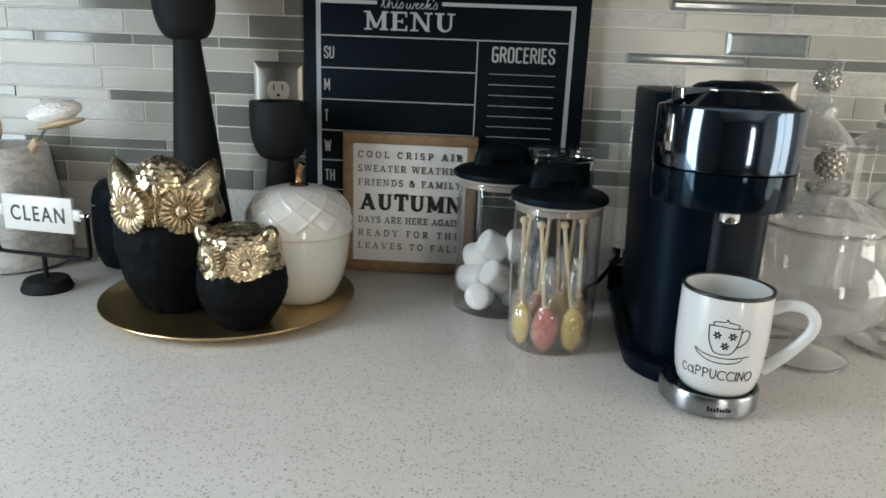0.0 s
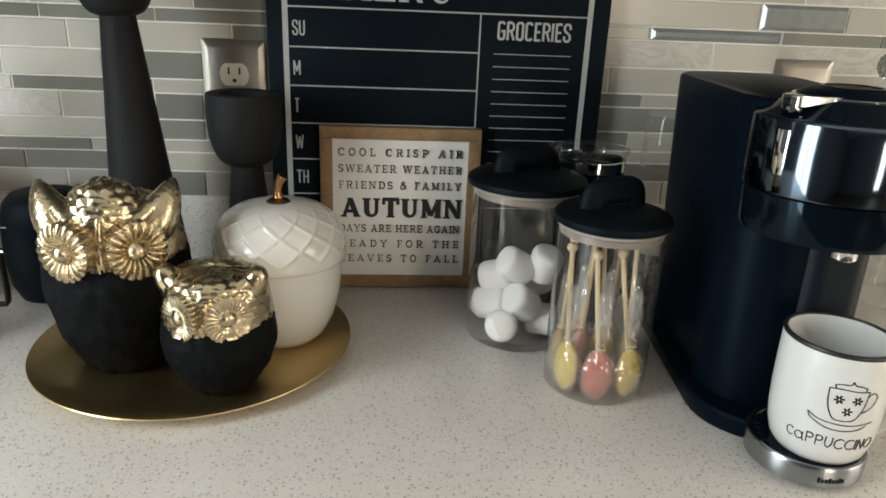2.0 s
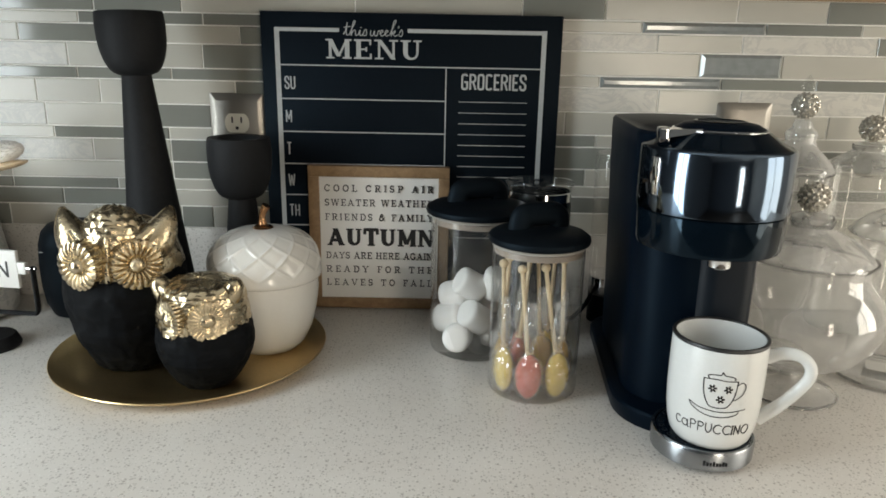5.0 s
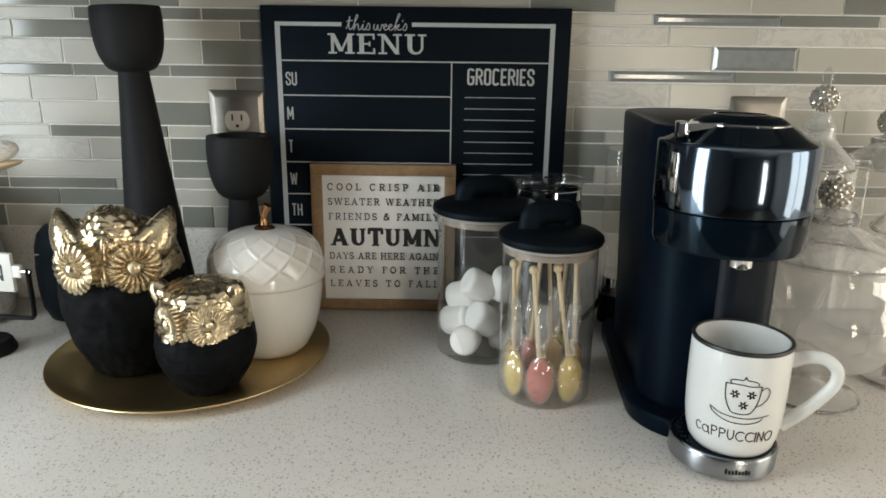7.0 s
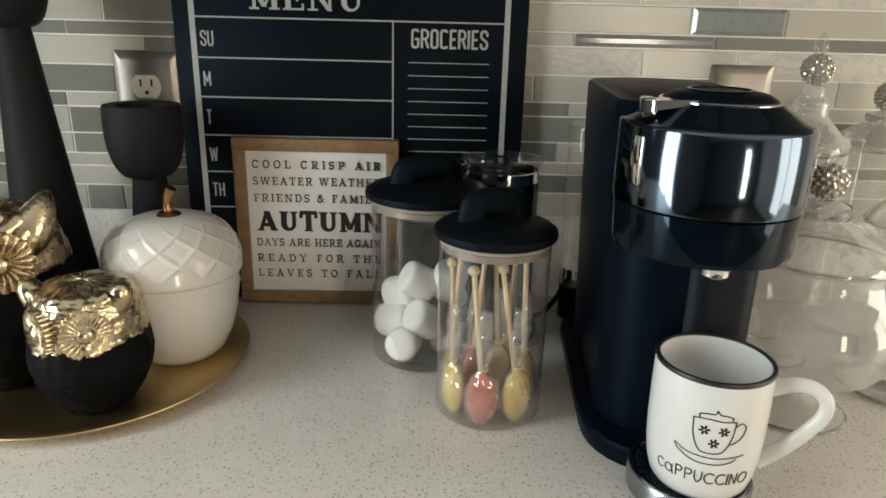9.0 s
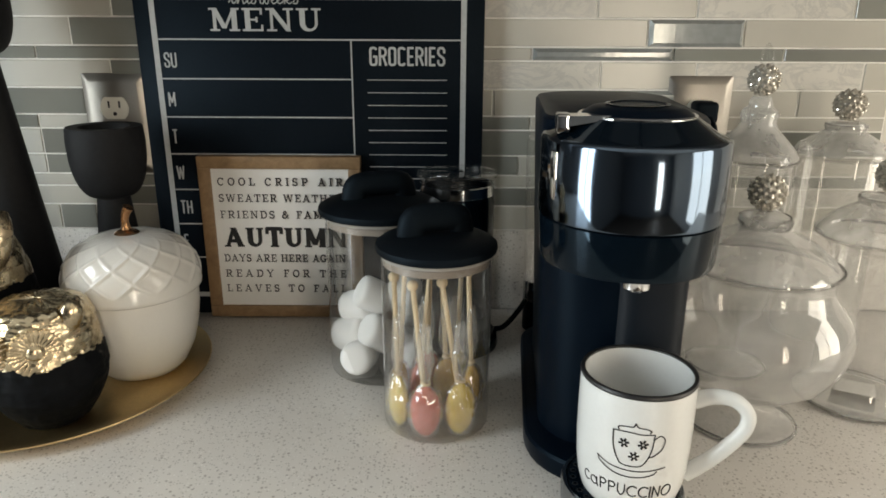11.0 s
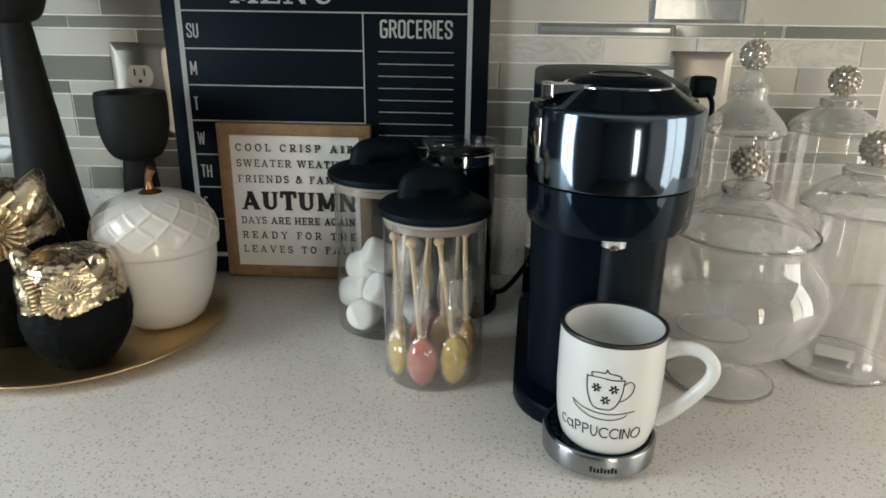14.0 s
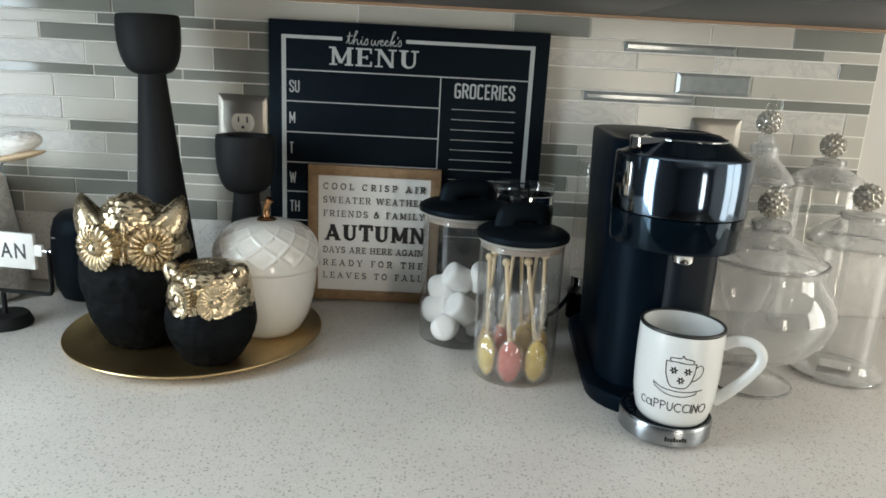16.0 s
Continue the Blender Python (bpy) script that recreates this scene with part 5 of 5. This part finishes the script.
# slender footed jar
apothecary_jar(pose(0.4135, 0.9163, TOP), "slender footed glass jar with a finial on its knob",
               [(0.0425, 0.0008), (0.042, 0.003), (0.038, 0.006), (0.012, 0.014), (0.009, 0.030), (0.014, 0.050), (0.030, 0.066), (0.0385, 0.100), (0.0395, 0.150), (0.0395, 0.236)],
               [(0.0432, 0.2390), (0.0428, 0.2415), (0.038, 0.250), (0.028, 0.261), (0.0195, 0.270), (0.0170, 0.276), (0.0185, 0.2830), (0.0165, 0.2880), (0.0120, 0.2915), (0.0105, 0.298), (0.0085, 0.3015)],
               0.3180, 0.0160,
               [[(0.0392, 0.234), (0.0440, 0.2375), (0.0438, 0.2402), (0.0400, 0.2392), (0.0392, 0.234)], [(0.0405, 0.0002), (0.0432, 0.0008), (0.0434, 0.0024), (0.0412, 0.0040), (0.0405, 0.0002)], [(0.0168, 0.2775), (0.0190, 0.2820), (0.0186, 0.2860), (0.0160, 0.2840), (0.0168, 0.2775)]], finial=True)
tag_card = part("price_tag", box(-0.019, 0.019, -0.015, 0.015, 0, 0.0006), SIGN_PAPER, None)
tag_card.matrix_world = pose(0.524, 0.848, TOP + 0.0072, 0, 0, -28)
tagged(tag_card, "blank white paper tag lying in the glass jar", "paper tag")


# ---- outlets ----
def outlet(m, label, plugged):
    """Origin at the middle of the plate on the tiles; faces -y."""
    o = thing("wall_outlet", m, label, "outlet", "metal outlet plates")
    w, h = 0.0395, 0.0620
    bm = stack([([(x, z) for x, z in plan_loop(-w, w, -h, h, 0.003, 0.003, 4)], 0.0), ([(x, z) for x, z in plan_loop(-w, w, -h, h, 0.003, 0.003, 4)], 0.0035), ([(x, z) for x, z in plan_loop(-w + 0.009, w - 0.009, -h + 0.010, h - 0.010, 0.003, 0.003, 4)], 0.0090)])
    for v in bm.verts:
        v.co = (v.co.x, -v.co.z, v.co.y)
    part("cover_plate", bm, NICKEL, o, "bevelled satin nickel plate")
    for s in (1, -1):
        bm = bmesh.new()
        pts = []
        for k in range(28):
            a = 2 * math.pi * k / 28
            pts.append((0.0175 * math.cos(a), max(-0.0135, min(0.0135, 0.0175 * math.sin(a)))))
        wall_plate(bm, [(x, z + 0.0200 * s) for x, z in pts], -0.0108, -0.0085)
        rec = part("receptacle", bm, OUTLET_WHITE, o, "ivory socket face")
        sl = bmesh.new()
        for x, zz in ((-0.0065, 0.0045), (0.0065, 0.0045)):
            box(x - 0.0011, x + 0.0011, -0.0112, -0.0104, s * 0.0200 + zz - 0.0042, s * 0.0200 + zz + 0.0042, bm=sl)
        lathe([(0, 0), (0.0024, 0), (0.0024, 0.0006), (0, 0.0006)], 14, sl)
        for v in list(sl.verts)[16:]:
            v.co = (v.co.x, -0.0106 - v.co.z, v.co.y + s * 0.0200 - 0.0070)
        part("slots", sl, INK, rec, "dark socket slots")
    part("screw", tube([(0, -0.0088, 0), (0, -0.0102, 0)], 0.0030, 16), BRUSHED, o)
    return o


outlet(pose(-0.3215, WALL - 0.0002, 1.1720), "satin nickel outlet plate with ivory sockets", False)
outlet(pose(0.4065, WALL - 0.0002, 1.1720), "satin nickel outlet plate holding a black plug", True)


def power_plug():
    o = thing("power_plug", pose(0.4065, WALL - 0.012, 1.1925), "black power plug in the outlet with its cord", "plug")
    bm = box(-0.014, 0.014, -0.026, 0.0, -0.013, 0.013, 0.005, 3)
    part("plug_body", bm, SILICONE, o)
    part("cord", tube(smooth_path([(0.004, -0.024, -0.006), (0.008, -0.034, -0.022), (0.006, -0.030, -0.06), (-0.010, -0.024, -0.12), (-0.040, -0.020, -0.19), (-0.075, -0.018, -0.245), (-0.105, -0.020, -0.2665)], 7), 0.0033, 10), SILICONE, o)


power_plug()


# ---- left end of the counter ----
def smart_speaker():
    o = thing("smart_speaker", pose(-0.5430, 1.012, TOP), "black rounded smart speaker on the counter behind the owl", "speaker")
    part("body", lathe([(0, 0.0), (0.034, 0.0), (0.040, 0.003), (0.0475, 0.020), (0.0505, 0.045), (0.0510, 0.075), (0.0490, 0.105), (0.0440, 0.122), (0.036, 0.131), (0.020, 0.1345), (0, 0.135)], 64), SILICONE, o)
    part("logo_bar", box(-0.033, -0.025, -0.0415, -0.0395, 0.098, 0.0992), WHITE_PRINT, o, "small white mark")


smart_speaker()


def clean_sign():
    """Flip sign on a stand; the plate turns on a rod between two arms."""
    o = thing("clean_sign", pose(-0.5945, 0.8780, TOP, 0, 0, -8), "white flip sign reading clean on a black metal stand", "sign")
    part("foot", lathe([(0, 0), (0.0320, 0), (0.0330, 0.003), (0.0285, 0.0140), (0.0265, 0.0160), (0, 0.0165)], 56), MATT_BLACK, o)
    part("post", tube([(0, 0, 0.0155), (0, 0, 0.0480)], 0.0033, 14), MATT_BLACK, o)
    part("yoke", tube(smooth_path([(-0.072, 0, 0.1105), (-0.072, 0, 0.060), (-0.0695, 0, 0.0515), (-0.062, 0, 0.0490), (0, 0, 0.0485), (0.062, 0, 0.0490), (0.0695, 0, 0.0515), (0.072, 0, 0.060), (0.072, 0, 0.1105)], 5), 0.0026, 10, flat=1.5), MATT_BLACK, o, "black square yoke")
    part("rod", tube([(-0.076, 0, 0.1080), (0.076, 0, 0.1080)], 0.0022, 12), BRIGHT_CHROME, o)
    bm = box(-0.053, 0.053, -0.0030, 0.0030, 0.0820, 0.1300, 0.001)
    box(-0.064, -0.0532, -0.0030, 0.0030, 0.1005, 0.1155, 0.001, bm=bm)
    box(0.0532, 0.064, -0.0030, 0.0030, 0.1005, 0.1155, 0.001, bm=bm)
    plate = part("plate", bm, LABEL_WHITE, o, "white enamel plate")
    tx = lettering("CLEAN", -0.041, 0.041, 0.0955, 0.1165, 0.0005, 0.012, spacing=1.25)
    for v in tx.verts:
        v.co.y -= 0.0029
    part("lettering", tx, INK, plate, "black printed word")


clean_sign()


def utensil_crock():
    o = thing("utensil_crock", pose(-0.7160, 0.9910, TOP), "flared marble utensil crock with grey veins", "crock")
    part("vessel", lathe([(0, 0), (0.072, 0), (0.078, 0.004), (0.079, 0.02), (0.074, 0.08), (0.066, 0.14), (0.061, 0.178), (0.0595, 0.1795), (0.0565, 0.178), (0.062, 0.13), (0.070, 0.05), (0.066, 0.012), (0, 0.010)], 80), MARBLE, o)


utensil_crock()


def dish_brush():
    o = thing("dish_brush", pose(-0.6740, 0.9760, TOP), "wooden dish brush with white bristles standing in the crock", "dish brush")
    part("handle", tube(smooth_path([(-0.06, 0.02, 0.02), (-0.02, 0.008, 0.120), (0.018, -0.002, 0.180), (0.030, -0.006, 0.190)], 6), 0.0065, 12), BEECH, o)
    part("wire_neck", tube(smooth_path([(0.028, -0.005, 0.188), (0.040, -0.006, 0.204), (0.048, -0.006, 0.210)], 5), 0.0016, 8), BRUSHED, o)
    tilt = pose(0.066, -0.006, 0.216, 0, -13, 0)
    bm = blob(bmesh.new(), (0, 0, 0), (0.036, 0.020, 0.0055), None, 28, 12)
    bm.transform(tilt)
    part("head", bm, BEECH, o)
    bm = blob(bmesh.new(), (-0.004, 0, 0.016), (0.0390, 0.024, 0.0150), None, 90, 60)
    for v in bm.verts:
        v.co += Vector((0, 0, 0.002)) + (v.co - Vector((-0.004, 0, 0.006))).normalized() * 0.0018 * random.uniform(-1, 1)
    bm.transform(tilt)
    part("bristles", bm, BRISTLE, o, "dense white bristles", sharp=180)


dish_brush()
spoon = thing("wooden_spoon", pose(-0.739, 0.991, TOP), "pale wooden spoon standing in the crock", "spoon")
part("handle", tube([(0.03, 0.0, 0.014), (0.012, 0.0, 0.19)], 0.006, 10), BEECH, spoon)
part("bowl", blob(bmesh.new(), (0.010, 0.0, 0.205), (0.018, 0.007, 0.026), None, 20, 12), BEECH, spoon)

# ---- wall tiles, piece by piece ----
TILE_KINDS = {"l": TILE_LIGHT, "m": TILE_MARBLE, "d": TILE_DARK, "b": TILE_BEVEL}
structure("backsplash_grout", box(-0.90, SIDE - 0.0005, WALL - 0.0022, WALL + 0.0035, 1.0340, 1.3760), GROUT, "pale grout bed of the mosaic tiles", "backsplash")


def tile_row(z0, z1, pieces, start=-0.898):
    x, g = start, 0.0011
    for end, kind in pieces:
        a, b, c, d = x + g, min(end, SIDE - 0.001) - g, z0 + g, z1 - g
        bm = bmesh.new()
        e = 0.0045 if kind == "b" else 0.0008
        y0 = WALL - (0.0075 if kind == "b" else 0.0042 if kind == "d" else 0.0035)
        back = [bm.verts.new(p) for p in ((a, WALL - 0.001, c), (b, WALL - 0.001, c), (b, WALL - 0.001, d), (a, WALL - 0.001, d))]
        mid = [bm.verts.new((p.co.x, y0 + (0.004 if kind == "b" else e), p.co.z)) for p in back]
        face = [bm.verts.new((a + e, y0, c + e)), bm.verts.new((b - e, y0, c + e)), bm.verts.new((b - e, y0, d - e)), bm.verts.new((a + e, y0, d - e))]
        for lo, hi in ((back, mid), (mid, face)):
            for k in range(4):
                bm.faces.new((lo[k], lo[(k + 1) % 4], hi[(k + 1) % 4], hi[k]))
        bm.faces.new(face)
        ob = part("tile", bm, TILE_KINDS[kind], wall_north, sharp=15)
        x = end


tile_row(1.3420, 1.3725, [(-0.70, "l"), (-0.513, "d"), (-0.391, "d"), (-0.150, "l"), (0.082, "l"), (0.197, "d"), (0.380, "l"), (0.505, "l"), (0.643, "d")])
tile_row(1.3255, 1.3420, [(-0.72, "d"), (-0.5365, "l"), (-0.3627, "d"), (-0.17, "d"), (0.05, "l"), (0.250, "l"), (0.422, "b"), (0.5566, "d"), (0.643, "l")])
tile_row(1.3005, 1.3255, [(-0.78, "l"), (-0.6226, "l"), (-0.440, "d"), (-0.3124, "l"), (-0.20, "d"), (0.060, "l"), (0.2726, "m"), (0.392, "l"), (0.5816, "m"), (0.643, "d")])
tile_row(1.2670, 1.3005, [(-0.74, "l"), (-0.5572, "m"), (-0.3664, "l"), (-0.250, "d"), (0.0, "l"), (0.3358, "l"), (0.4516, "b"), (0.643, "l")])
tile_row(1.2505, 1.2670, [(-0.70, "d"), (-0.5463, "d"), (-0.4125, "d"), (-0.22, "d"), (0.05, "l"), (0.1963, "l"), (0.3684, "b"), (0.5037, "d"), (0.643, "d")])
tile_row(1.2165, 1.2505, [(-0.76, "l"), (-0.608, "l"), (-0.5167, "l"), (-0.323, "l"), (-0.20, "d"), (0.08, "l"), (0.2813, "m"), (0.3985, "l"), (0.605, "m"), (0.643, "l")])
tile_row(1.1835, 1.2165, [(-0.80, "l"), (-0.5985, "m"), (-0.4803, "l"), (-0.36, "d"), (-0.10, "l"), (0.15, "l"), (0.2799, "l"), (0.400, "b"), (0.53, "l"), (0.643, "l")])
tile_row(1.1660, 1.1835, [(-0.74, "d"), (-0.5897, "l"), (-0.4227, "d"), (-0.20, "l"), (0.06, "l"), (0.1968, "d"), (0.41, "l"), (0.643, "l")])
tile_row(1.1335, 1.1660, [(-0.70, "l"), (-0.5356, "m"), (-0.4221, "l"), (-0.3627, "d"), (-0.12, "l"), (0.08, "l"), (0.33, "d"), (0.430, "l"), (0.643, "d")])
tile_row(1.1080, 1.1335, [(-0.66, "l"), (-0.4772, "l"), (-0.4215, "l"), (-0.3629, "d"), (-0.10, "l"), (0.10, "l"), (0.1846, "d"), (0.36, "l"), (0.50, "m"), (0.643, "l")])
tile_row(1.0920, 1.1080, [(-0.66, "d"), (-0.5045, "d"), (-0.3415, "l"), (-0.15, "d"), (0.10, "l"), (0.27, "l"), (0.46, "l"), (0.643, "d")])
tile_row(1.0675, 1.0920, [(-0.75, "d"), (-0.588, "d"), (-0.450, "d"), (-0.3336, "l"), (-0.22, "d"), (0.02, "l"), (0.30, "d"), (0.44, "l"), (0.643, "m")])
tile_row(1.0345, 1.0675, [(-0.7029, "l"), (-0.6713, "d"), (-0.54, "l"), (-0.4138, "l"), (-0.3667, "d"), (-0.20, "l"), (0.06, "l"), (0.24, "l"), (0.42, "l"), (0.643, "l")])
